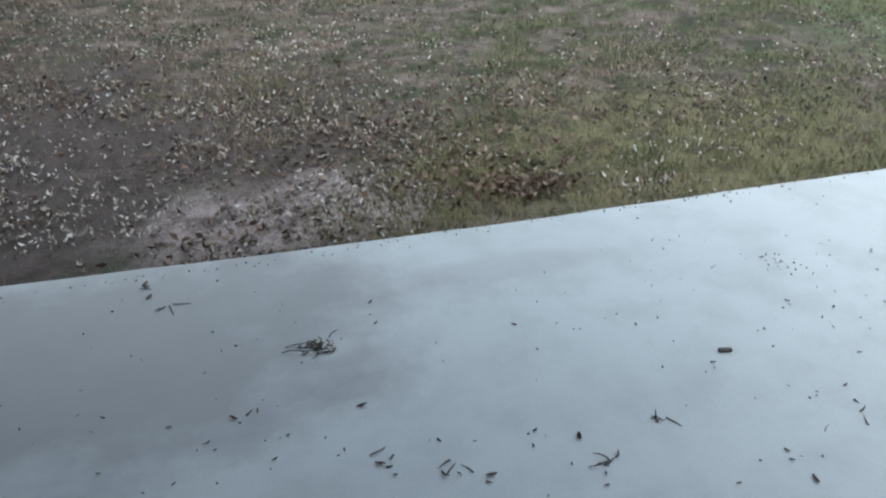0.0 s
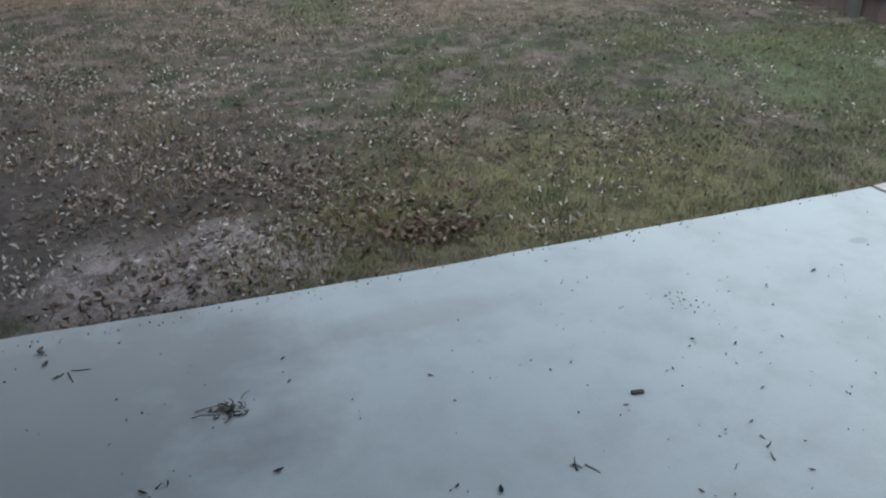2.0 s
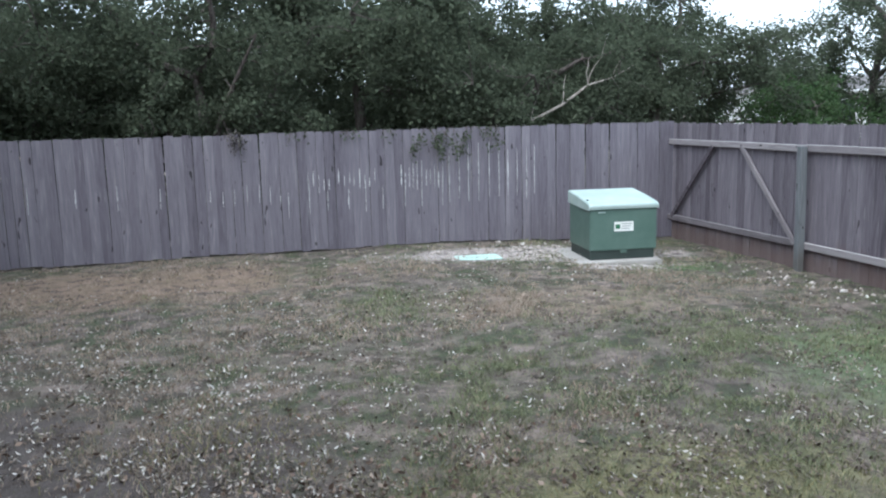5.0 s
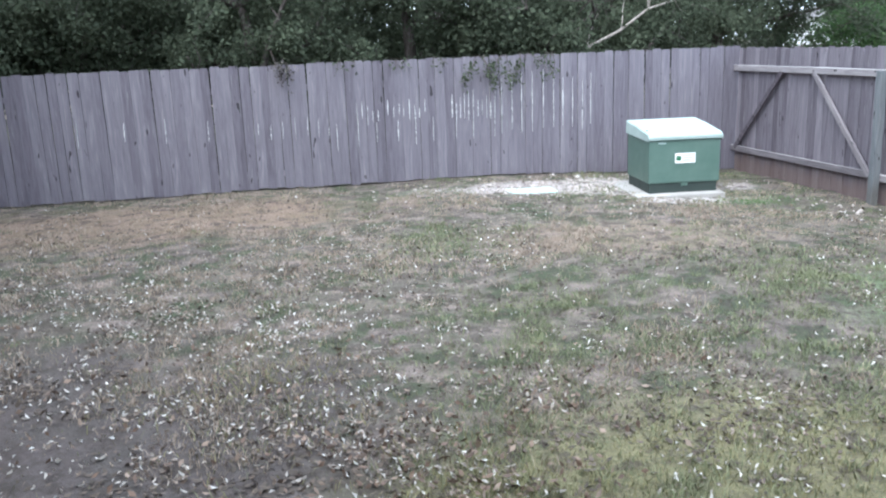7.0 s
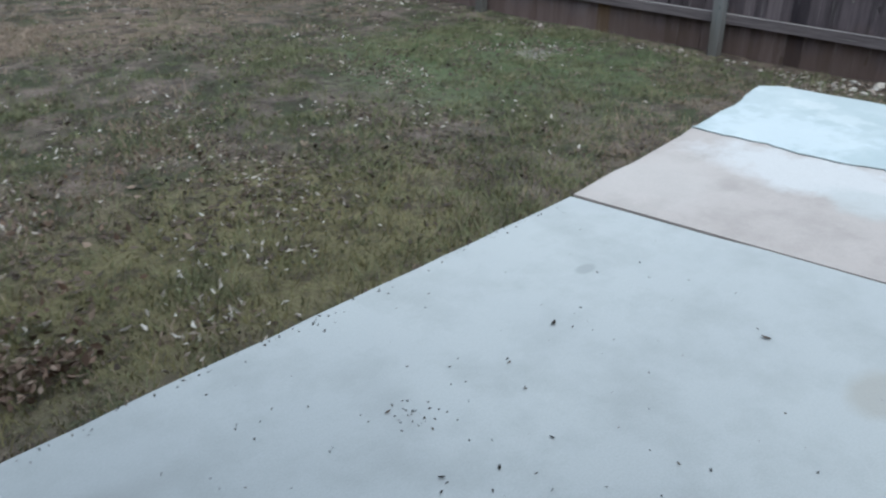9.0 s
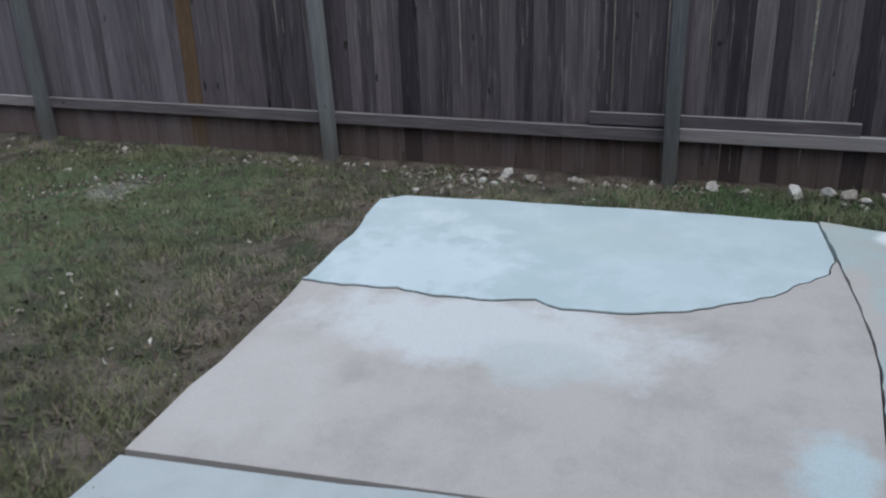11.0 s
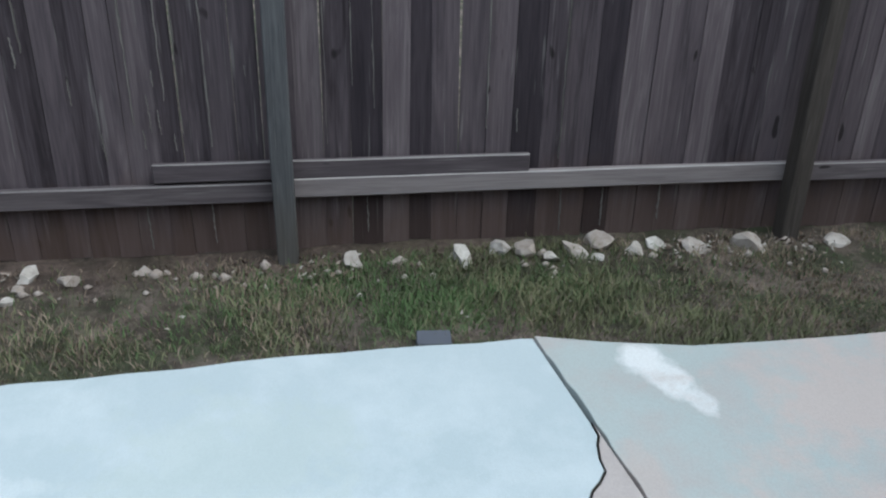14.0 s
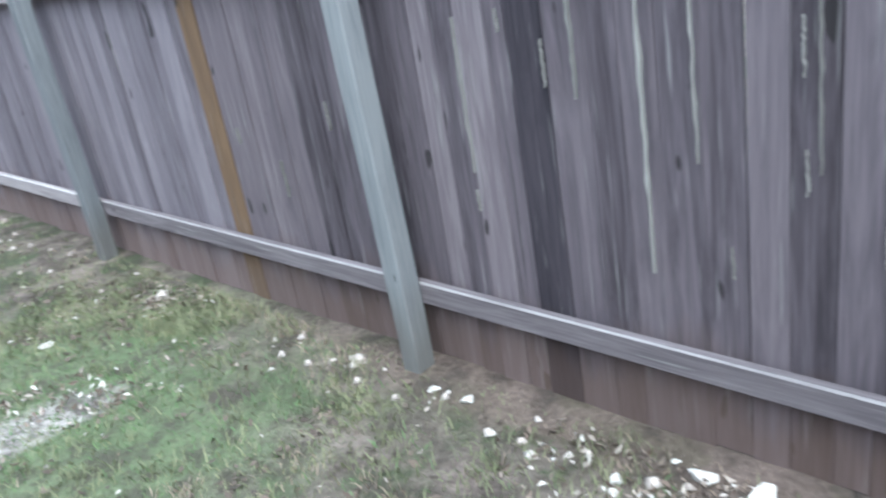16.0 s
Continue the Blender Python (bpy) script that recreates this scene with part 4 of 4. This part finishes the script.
    leaves.parent = root


for k, (x, z, ln, n) in enumerate(((1.24, 1.42, 0.3, 130), (4.1, 1.5, 0.6, 150), (4.45, 1.5, 0.5, 90), (4.85, 1.5, 0.46, 80), (5.25, 1.5, 0.4, 60), (2.9, 1.64, 0.16, 22), (2.2, 1.66, 0.16, 22), (3.5, 1.64, 0.2, 26))):
    sprig(x, z, ln, 40 + k, n, k == 0)


# ---------------------------------------------------------------- houses out of the yard
def house(name, x0, y0, x1, y1, wall_h, roof_h, material, label, openings, face):
    root = tagged(new(name), label, "house")
    g = -0.2
    part("wall", box_bm(x0, y0, g, x1, y1, wall_h), material, root)
    bm = bmesh.new()
    o = 0.45
    ym = (y0 + y1) / 2
    v = [bm.verts.new(p) for p in ((x0 - o, y0 - o, wall_h + 0.005), (x1 + o, y0 - o, wall_h + 0.005), (x1 + o, y1 + o, wall_h + 0.005), (x0 - o, y1 + o, wall_h + 0.005), (x0 + 1.5, ym, wall_h + roof_h), (x1 - 1.5, ym, wall_h + roof_h))]
    for f in ((0, 1, 5, 4), (2, 3, 4, 5), (1, 2, 5), (3, 0, 4), (0, 3, 2, 1)):
        bm.faces.new([v[i] for i in f])
    roof = part("roof", bm, ROOF, root)
    part("fascia", box_bm(x0 - o, y0 - o - 0.025, wall_h - 0.13, x1 + o, y0 - o - 0.003, wall_h + 0.0), TRIM, roof)
    yy = y0 if face < 0 else y1
    for (cx, z0, w, h) in openings:
        win = part("window", box_bm(cx - w / 2 - 0.06, yy - 0.04, z0 - 0.06, cx + w / 2 + 0.06, yy + 0.04, z0 + h + 0.06, 0.01), TRIM, root)
        part("pane", box_bm(cx - w / 2, yy + 0.046 * face - 0.003, z0, cx + w / 2, yy + 0.046 * face + 0.003, z0 + h), DARK_GLASS, win)
    return root


house("neighbour_house", -9.0, 33.0, 4.0, 42.0, 2.8, 2.2, STUCCO, "tan single-storey house glimpsed behind the trees", ((-5.5, 0.9, 1.4, 1.2), (-1.0, 0.9, 1.4, 1.2), (2.2, 0.9, 0.9, 1.2)), -1)
house("neighbour_house", 34.0, 44.0, 46.0, 53.0, 2.7, 1.0, WHITE_WALL, "pale single-storey house glimpsed beyond the fence", ((37.0, 0.9, 1.4, 1.2), (42.0, 0.9, 1.4, 1.2)), -1)
# Unseen walls that close the yard, their length chosen to shade the fence.
own = tagged(new("unseen_walls"), "plain tan unseen walls and roofs added to close and shade the yard", "wall", kind="structure")
part("wall", box_bm(-9.0, -1.5, -0.2, 6.2, -1.21, 2.7), STUCCO, own)
part("roof", box_bm(-9.3, -6.0, 2.705, 6.5, -0.55, 2.9, 0.02), ROOF, own)
# Unseen wing, added to dim the west side of the yard.
part("west_shade_wall", box_bm(-6.6, -1.2, -0.2, -3.1, 13.5, 5.8), STUCCO, own)
part("west_shade_roof", box_bm(-6.9, -0.5, 5.805, -2.7, 13.6, 6.0, 0.02), ROOF, own)
# Unseen roof, added and sized to shade the left of the patio.
part("patio_shade_roof", box_bm(-3.05, -0.54, 2.56, 2.1, 3.34, 2.7, 0.02), ROOF, own)


# ---------------------------------------------------------------- litter on the patio
def twig_mesh(size, r):
    verts, faces = [], []
    pts, _d = wander(Vector((0, 0, 0.004)), Vector((1, 0, 0.05)), size, 4, r, 0.22, 0.0)
    for q in pts:
        q.z = min(max(q.z, 0.0025), 0.016)
    w = r.uniform(0.0014, 0.0034)
    tube(pts, [w, w, w * 0.9, w * 0.7, w * 0.4], 5, verts, faces)
    return soup("twig", np.array([tuple(v) for v in verts]), np.array(faces), DEBRIS)


def twig_pile(x, y, spread, count, size, seed, clump=False):
    r = random.Random(seed)
    root = None
    if clump:
        root = tagged(new("twig_clump"), "clump of dark twigs and pale crumbs on concrete", "debris")
        root.matrix_basis = pose(x, y, 0.0)
        for _ in range(16):
            w = r.uniform(0.004, 0.011)
            part("crumb", box_bm(-w, -w * 0.6, 0.0, w, w * 0.6, w * 0.8, w * 0.25), PALE_LEAF if r.random() < 0.6 else DEBRIS, root, "", pose(r.gauss(0, spread * 0.9), r.gauss(0, spread * 0.7), 0.001, 0, 0, r.uniform(0, 360)))
    for _ in range(count):
        ob = new("twig", twig_mesh(size * r.uniform(0.4, 1.2), r))
        dx, dy = r.gauss(0, spread), r.gauss(0, spread * 0.7)
        if root:
            ob.parent = root
            ob.matrix_basis = pose(dx, dy, r.uniform(0, 0.008), 0, 0, r.uniform(0, 360))
        else:
            ob.matrix_basis = pose(x + dx, y + dy, 0.0, 0, 0, r.uniform(0, 360))
            tagged(ob, "thin dark twig lying on the concrete patio", "twig", "twigs on the patio")


def curled_leaf(x, y, size, seed, z=0.0, turn=0.0, material=None, label="curled dry brown oak leaf on concrete", group="dry leaves on the patio"):
    r = random.Random(seed)
    bm = bmesh.new()
    rows = []
    for i in range(5):
        t = i / 4
        w = size * 0.2 * math.sin(math.pi * (0.08 + 0.84 * t)) * r.uniform(0.8, 1.2)
        zz = 0.35 * size * (t - 0.5) ** 2 + 0.002
        rows.append([bm.verts.new((size * (t - 0.5), s * w, zz + abs(s) * size * 0.08)) for s in (-1, 0, 1)])
    for a, b in zip(rows, rows[1:]):
        for k in range(2):
            bm.faces.new((a[k], a[k + 1], b[k + 1], b[k]))
    bmesh.ops.solidify(bm, geom=list(bm.faces), thickness=0.0012)
    ob = part("dry_leaf", bm, material or (LITTER if r.random() < 0.5 else DEBRIS), None, "", pose(x, y, z + 0.002, 0, 0, turn))
    return tagged(ob, label, "leaf", group)


twig_pile(0.91, 3.31, 0.035, 26, 0.05, 1, True)
for k, (x, y, sp, n, size) in enumerate(((0.8, 3.335, 0.01, 2, 0.11), (0.39, 3.74, 0.012, 4, 0.07), (1.88, 2.63, 0.02, 4, 0.06), (1.64, 2.52, 0.025, 5, 0.07), (1.25, 2.6, 0.03, 5, 0.06), (1.05, 2.7, 0.05, 3, 0.05), (0.62, 3.0, 0.06, 3, 0.045), (2.5, 2.5, 0.12, 4, 0.05), (0.3, 3.9, 0.03, 3, 0.06))):
    twig_pile(x, y, sp, n, size, 2 + k)
chip = tagged(part("bark_chip", box_bm(-0.024, -0.009, 0.0, 0.024, 0.009, 0.012, 0.004), DEBRIS, None, "", pose(2.27, 2.9, 0.001, 0, 0, -12)), "dark bark chip lying on the concrete patio", "debris")
rng_leaf = random.Random(21)
for k in range(95):
    x, y = rng_leaf.uniform(-0.4, 3.4), rng_leaf.triangular(2.0, 3.7, 2.4)
    curled_leaf(x, y, rng_leaf.uniform(0.009, 0.022), 300 + k, 0.0, rng_leaf.uniform(0, 360))
for k, (x, y) in enumerate(((0.3, 3.93), (0.32, 3.82), (1.03, 2.69), (1.02, 2.96), (0.62, 3.01), (1.63, 2.64), (1.33, 2.56), (3.47, 3.37), (3.9, 2.8), (2.2, 2.3))):
    curled_leaf(x, y, 0.034, 400 + k, 0.0, rng_leaf.uniform(0, 360))


for k in range(70):
    if k < 6:
        x, y = ((1.32, 5.17), (1.28, 4.68), (1.15, 5.08), (0.55, 4.75), (0.2, 4.5), (0.85, 4.35))[k]
    else:
        x, y = rng_leaf.gauss(0.9, 1.5), 4.2 + abs(rng_leaf.gauss(0, 1.6))
    curled_leaf(x, y, 0.085 if k < 3 else rng_leaf.uniform(0.035, 0.065), 500 + k, float(ground_z(x, y)), rng_leaf.uniform(0, 360), PALE_LEAF, "curled pale bleached oak leaf on the lawn", "pale leaves on the lawn")


def crumbs():
    rng = np.random.default_rng(9)
    n = 620
    c = np.stack([rng.uniform(-2.5, 4.3, n), 3.95 - np.abs(rng.gamma(1.6, 0.7, n)), np.full(n, 0.004)], -1)
    m = 32
    c[m:m + 240, 1] = 4.0 - np.abs(rng.normal(0, 0.03, 240))
    c[:m, 0], c[:m, 1] = rng.normal(2.79, 0.045, m), rng.normal(3.35, 0.045, m)
    c = c[(c[:, 1] > 0.5)]
    me = leaf_mesh("crumbs", c, 0.012, rng, DEBRIS)
    tagged(new("crumbs", me), "scattered dark crumbs of leaf and bark on the patio", "debris", kind="stuff")


crumbs()


# ---------------------------------------------------------------- grass and fallen leaves
def in_slab(x, y, margin=0.0):
    main = (x < 4.45) & (y < 4.0 + margin + 0.1 * np.clip((1.7 - x) / 2.2, 0, 1))
    edge = 4.0 + (x - 4.45) * 0.105
    end = (x >= 4.45) & (x < 7.06 + margin) & (y < edge + margin)
    end &= ~((x > 6.8) & (y > 4.9 - (x - 6.8) * 3.2 + margin))
    return main | end | (x < -3.5)


def bump2(x, y, cx, cy, rx, ry):
    return np.exp(-(((x - cx) / rx) ** 2 + ((y - cy) / ry) ** 2))


def field(x, y, seed):
    """Smooth uneven patches between 0 and 1."""
    r = np.random.default_rng(seed)
    v = np.zeros_like(x)
    for k in range(14):
        a, f, p = r.uniform(0, 6.28), r.uniform(0.5, 4.5), r.uniform(0, 6.28)
        v += np.sin(f * (x * np.cos(a) + y * np.sin(a)) + p) / (0.7 + f * 0.35)
    return 1 / (1 + np.exp(-1.1 * v))


def blades(name, x, y, h, width, rng, material, label):
    n = len(x)
    z = ground_z(x, y) - 0.004
    a = rng.uniform(0, 6.283, n)
    b = rng.uniform(0, 6.283, n)
    lean = rng.uniform(0.25, 1.1, n) * h
    wx, wy = np.cos(a) * width / 2, np.sin(a) * width / 2
    lx, ly = np.cos(b) * lean, np.sin(b) * lean
    p0 = np.stack([x - wx, y - wy, z], -1)
    p1 = np.stack([x + wx, y + wy, z], -1)
    p2 = np.stack([x + wx * 0.8 + lx * 0.4, y + wy * 0.8 + ly * 0.4, z + h * 0.65], -1)
    p3 = np.stack([x + lx, y + ly, z + h * 0.95], -1)
    p4 = np.stack([x - wx * 0.8 + lx * 0.4, y - wy * 0.8 + ly * 0.4, z + h * 0.65], -1)
    verts = np.stack([p0, p1, p2, p3, p4], 1).reshape(-1, 3)
    k = np.arange(n)[:, None] * 5
    faces = np.concatenate([k + np.array([[0, 1, 2]]), k + np.array([[0, 2, 4]]), k + np.array([[4, 2, 3]])], 0)
    tagged(new(name, soup(name, verts, faces, material)), label, "grass", kind="stuff")


def scatter(n, rng, x0, x1, y0, y1):
    return rng.uniform(x0, x1, n), rng.uniform(y0, y1, n)


def bare(x, y):
    return np.clip(1.1 * bump2(x, y, 0.1, 4.9, 1.9, 1.2) + 0.6 * bump2(x, y, -0.9, 6.2, 1.2, 0.9) + 0.9 * bump2(x, y, 1.0, 4.4, 0.8, 0.45) + 0.9 * bump2(x, y, 5.2, 12.6, 2.2, 0.7) + 0.8 * bump2(x, y, 7.1, 6.25, 0.5, 0.2) + 0.5 * bump2(x, y, 8.15, 3.9, 0.25, 1.0), 0, 1)


def stuff(name, me, label, category):
    tagged(new(name, me), label, category, kind="stuff")


def lawn():
    rng = np.random.default_rng(17)
    xs, ys = [], []
    for (n, x0, x1, y0, y1) in ((170000, -4.5, 7.2, 3.98, 7.5), (130000, -6.5, 8.17, 7.5, 13.66), (80000, 6.9, 8.17, -1.0, 7.5)):
        x, y = scatter(n, rng, x0, x1, y0, y1)
        xs.append(x)
        ys.append(y)
    x, y = np.concatenate(xs), np.concatenate(ys)
    keep = ~in_slab(x, y, -0.01) & (rng.random(len(x)) > 0.92 * bare(x, y)) & (rng.random(len(x)) < 0.05 + 2.5 * (field(x, y, 4) * field(3.0 * x, 3.0 * y, 5)) ** 1.4)
    x, y = x[keep], y[keep]

    def greenness(x, y):
        return np.clip(0.08 + 0.9 * field(1.5 * x, 1.5 * y, 6) * smooth((x - 0.2) / 2.5) + 0.75 * bump2(x, y, 2.9, 4.7, 1.9, 0.8) + 0.85 * bump2(x, y, 6.5, 6.3, 1.9, 1.7) + 0.5 * bump2(x, y, 4.6, 6.6, 1.6, 1.0) + 0.5 * bump2(x, y, 7.5, 2.2, 0.6, 1.2) - 0.6 * bump2(x, y, -0.5, 11.5, 3.2, 2.2) - 0.4 * bump2(x, y, 4.3, 9.2, 1.6, 1.0), 0.04, 0.95)

    g = rng.random(len(x)) < greenness(x, y)
    h = rng.uniform(0.014, 0.042, len(x)) * (1 + 0.3 * g) * (0.5 + field(3.1 * x, 3.1 * y, 8))
    w = rng.uniform(0.003, 0.006, len(x)) * (1 + 0.5 * (y > 8))
    blades("dry_grass", x[~g], y[~g], h[~g], w[~g], rng, STRAW, "short dry straw-coloured lawn grass")
    blades("green_grass", x[g], y[g], h[g], w[g], rng, GREEN, "short olive-green patches of lawn grass")

    n = 70000
    ox, oy = rng.normal(3.2, 1.0, n), 4.0 + np.abs(rng.normal(0.35, 0.55, n))
    ox[:1500], oy[:1500] = rng.normal(0.9, 0.4, 1500), rng.normal(6.2, 0.4, 1500)
    ok = ~in_slab(ox, oy, 0.0) & (ox < 7.0) & (rng.random(n) < 0.05 + 1.5 * field(2.4 * ox, 2.4 * oy, 27) * field(0.9 * ox, 0.9 * oy, 28))
    ox, oy = ox[ok], oy[ok]
    blades("olive_grass", ox, oy, rng.uniform(0.02, 0.055, len(ox)), rng.uniform(0.003, 0.0055, len(ox)), rng, OLIVE, "yellowish olive grass beside the patio slab")

    # taller tufts that stand out of the mown sward
    n, k = 3400, 26
    tx, ty = rng.uniform(-4.5, 8.0, n), 4.05 + np.abs(rng.gamma(1.5, 2.4, n))
    ok = (ty < 13.4) & ~in_slab(tx, ty, 0.05) & (rng.random(n) > 0.95 * bare(tx, ty)) & (rng.random(n) < 0.15 + 1.2 * field(2.2 * tx, 2.2 * ty, 15))
    tx, ty = tx[ok], ty[ok]
    n = len(tx)
    size = rng.uniform(0.02, 0.07, n)
    bx = (tx[:, None] + rng.normal(0, 1, (n, k)) * size[:, None]).ravel()
    by = (ty[:, None] + rng.normal(0, 1, (n, k)) * size[:, None]).ravel()
    tall = (rng.uniform(0.5, 1.2, (n, k)) * (0.025 + 0.5 * size[:, None])).ravel()
    tg = np.repeat(rng.random(n) < greenness(tx, ty), k)
    clear = ~in_slab(bx, by, 0.005)
    for name, mask, mat, label in (("green_tufts", tg, GREEN, "taller olive-green grass tufts in the lawn"), ("dry_tufts", ~tg, STRAW, "taller dry straw-coloured grass tufts in the lawn")):
        m = mask & clear
        blades(name, bx[m], by[m], tall[m], rng.uniform(0.003, 0.0055, m.sum()), rng, mat, label)

    n = 21000
    t = rng.random(n)
    lx = np.where(t < 0.6, rng.normal(7.72, 0.2, n), rng.normal(7.0, 0.75, n))
    ly = np.where(t < 0.6, np.where(rng.random(n) < 0.55, rng.normal(2.25, 0.35, n), rng.normal(2.1, 1.0, n)), rng.normal(6.4, 0.75, n))
    m = n // 9
    lx[:m], ly[:m] = rng.normal(7.05, 0.22, m), rng.normal(11.0, 0.16, m)
    ok = (lx < 8.1) & ~in_slab(lx, ly, 0.01) & (rng.random(n) < 0.1 + 1.5 * field(3.0 * lx, 3.0 * ly, 19))
    lx, ly = lx[ok], ly[ok]
    jy = 4.0 - np.abs(rng.normal(0, 0.25, 160))
    lx, ly = np.concatenate([lx, 4.44 + (4.0 - jy) * 0.11]), np.concatenate([ly, jy])
    blades("lush_grass", lx, ly, rng.uniform(0.016, 0.05, len(lx)) * np.where(lx > 7.4, 1.0, 0.7), rng.uniform(0.003, 0.006, len(lx)), rng, LUSH, "taller fresh green grass tufts near the fence")

    # brown litter, thick in drifts
    n = 62000
    x, y = rng.uniform(-6.5, 8.1, n), 3.95 + np.abs(rng.gamma(1.7, 2.3, n))
    x[:13000], y[:13000] = rng.normal(0.3, 2.0, 13000), 4.0 + np.abs(rng.normal(0, 2.2, 13000))
    x[16000:16500], y[16000:16500] = rng.normal(1.85, 0.2, 500), rng.normal(4.3, 0.09, 500)
    x[17000:18600], y[17000:18600] = rng.uniform(6.9, 8.1, 1600), rng.uniform(-0.5, 7, 1600)
    x[21000:23600], y[21000:23600] = 8.14 - np.abs(rng.normal(0, 0.22, 2600)), rng.uniform(-0.3, 7, 2600)
    x[19000:20000], y[19000:20000] = rng.normal(5.3, 1.2, 1000), rng.normal(12.6, 0.45, 1000)
    ok = (y < 13.6) & ~in_slab(x, y, 0.0) & (rng.random(n) < 0.08 + 2.1 * field(x, y, 9) ** 1.4 * field(3.4 * x, 3.4 * y, 10) ** 1.8 - 0.9 * bump2(x, y, 0.6, 4.45, 0.7, 0.3) - 0.8 * bump2(x, y, -0.1, 5.25, 0.8, 0.4) - 0.4 * smooth((x - 1.8) / 3) - 0.9 * bump2(x, y, 3.2, 4.7, 1.4, 0.8) + 0.1 * (x > 7.6) * (y < 8))
    x, y = x[ok], y[ok]
    c = np.stack([x, y, ground_z(x, y) + rng.uniform(0.006, 0.03, len(x))], -1)
    stuff("fallen_leaves", leaf_mesh("fallen_leaves", c, 0.036, rng, LITTER, 0.0, 0.2, 0.8, 0.25), "scattered dry brown and pale oak leaves on the lawn", "leaves")

    # bleached leaves that lie on top
    n = 7600
    x, y = rng.normal(0.5, 1.5, n), 4.4 + np.abs(rng.normal(0.9, 2.0, n))
    x[:900], y[:900] = rng.uniform(-4.5, 7.9, 900), rng.uniform(4.1, 11.5, 900)
    x[2200:2260], y[2200:2260] = 8.05 - np.abs(rng.normal(0, 0.35, 60)), rng.uniform(0.3, 7.0, 60)
    ok = (x < 8.1) & (y < 13.5) & ~in_slab(x, y, 0.02) & (rng.random(n) < 0.1 + 1.5 * field(1.6 * x, 1.6 * y, 23) * field(4.0 * x, 4.0 * y, 24) - 0.5 * bump2(x, y, 3.0, 4.7, 1.3, 0.7))
    x, y = x[ok], y[ok]
    c = np.stack([x, y, ground_z(x, y) + rng.uniform(0.018, 0.036, len(x))], -1)
    stuff("pale_leaves", leaf_mesh("pale_leaves", c, 0.033, rng, PALE_LEAF, 0.0, 0.2, 0.9, 0.3), "bleached pale curled oak leaves lying on the grass", "leaves")

    c = np.concatenate([np.stack([rng.normal(cx, sx, k), rng.normal(cy, sy, k), rng.uniform(-0.035, -0.005, k)], -1) for cx, cy, sx, sy, k in ((2.06, 4.4, 0.15, 0.07, 240), (1.75, 4.65, 0.3, 0.16, 200), (0.65, 4.3, 0.25, 0.08, 90), (1.5, 5.3, 0.5, 0.3, 300), (2.6, 5.6, 0.6, 0.4, 150), (0.2, 6.5, 1.2, 0.8, 350))])
    c = c[~in_slab(c[:, 0], c[:, 1], 0.02)]
    stuff("leaf_pile", leaf_mesh("leaf_pile", c, 0.045, rng, RED_LEAVES, 0.0, 0.26, 0.7), "small drifts of reddish-brown dead leaves on soil", "leaves")

    # Dark leaves, also standing in for shadow gaps between tufts and beside the slab.
    n = 60000
    x, y = rng.uniform(-6.5, 8.1, n), 3.97 + np.abs(rng.gamma(1.6, 2.6, n))
    ok = (y < 13.6) & ~in_slab(x, y, 0.0) & (rng.random(n) < 0.03 + 2.0 * field(1.7 * x, 1.7 * y, 12) ** 2 * field(5.2 * x, 5.2 * y, 13) ** 2.5)
    x, y = x[ok], y[ok]
    ex = rng.uniform(-1.5, 6.8, 2600)
    ey = 4.0 + np.abs(rng.normal(0, 0.022, 2600)) + np.where(ex < 4.45, 0.1 * np.clip((1.7 - ex) / 2.2, 0, 1), (ex - 4.45) * 0.105)
    x, y = np.concatenate([x, ex]), np.concatenate([y, ey])
    c = np.stack([x, y, ground_z(x, y) + rng.uniform(0.004, 0.02, len(x))], -1)
    stuff("dark_litter", leaf_mesh("dark_litter", c, 0.042, rng, DARK_LITTER, 0.0, 0.26, 0.35), "dark leaves and thatch, also standing for shade gaps between the grass", "leaves")


lawn()

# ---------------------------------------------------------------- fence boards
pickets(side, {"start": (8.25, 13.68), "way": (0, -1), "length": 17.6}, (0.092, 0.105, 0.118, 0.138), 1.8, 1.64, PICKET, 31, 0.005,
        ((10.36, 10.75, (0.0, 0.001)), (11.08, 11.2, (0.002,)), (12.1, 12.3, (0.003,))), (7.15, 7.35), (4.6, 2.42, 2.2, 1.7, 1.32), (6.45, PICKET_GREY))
pickets(back, {"start": (-7.0, 13.7), "way": (1, 0), "length": 15.2}, (0.118, 0.138, 0.142), 1.8, 1.67, PICKET_BACK, 32, 0.03,
        ((3.0, 9.4, (-0.002, -0.001, -0.001, 0.0, 0.005)), (9.4, 14.5, (-0.001, 0.001, 0.003, 0.006))))
pickets(west, {"start": (-7.05, -1.0), "way": (0, 1), "length": 14.7}, (0.138, 0.142), 1.8, 1.7, PICKET_BACK, 33, 0.03)
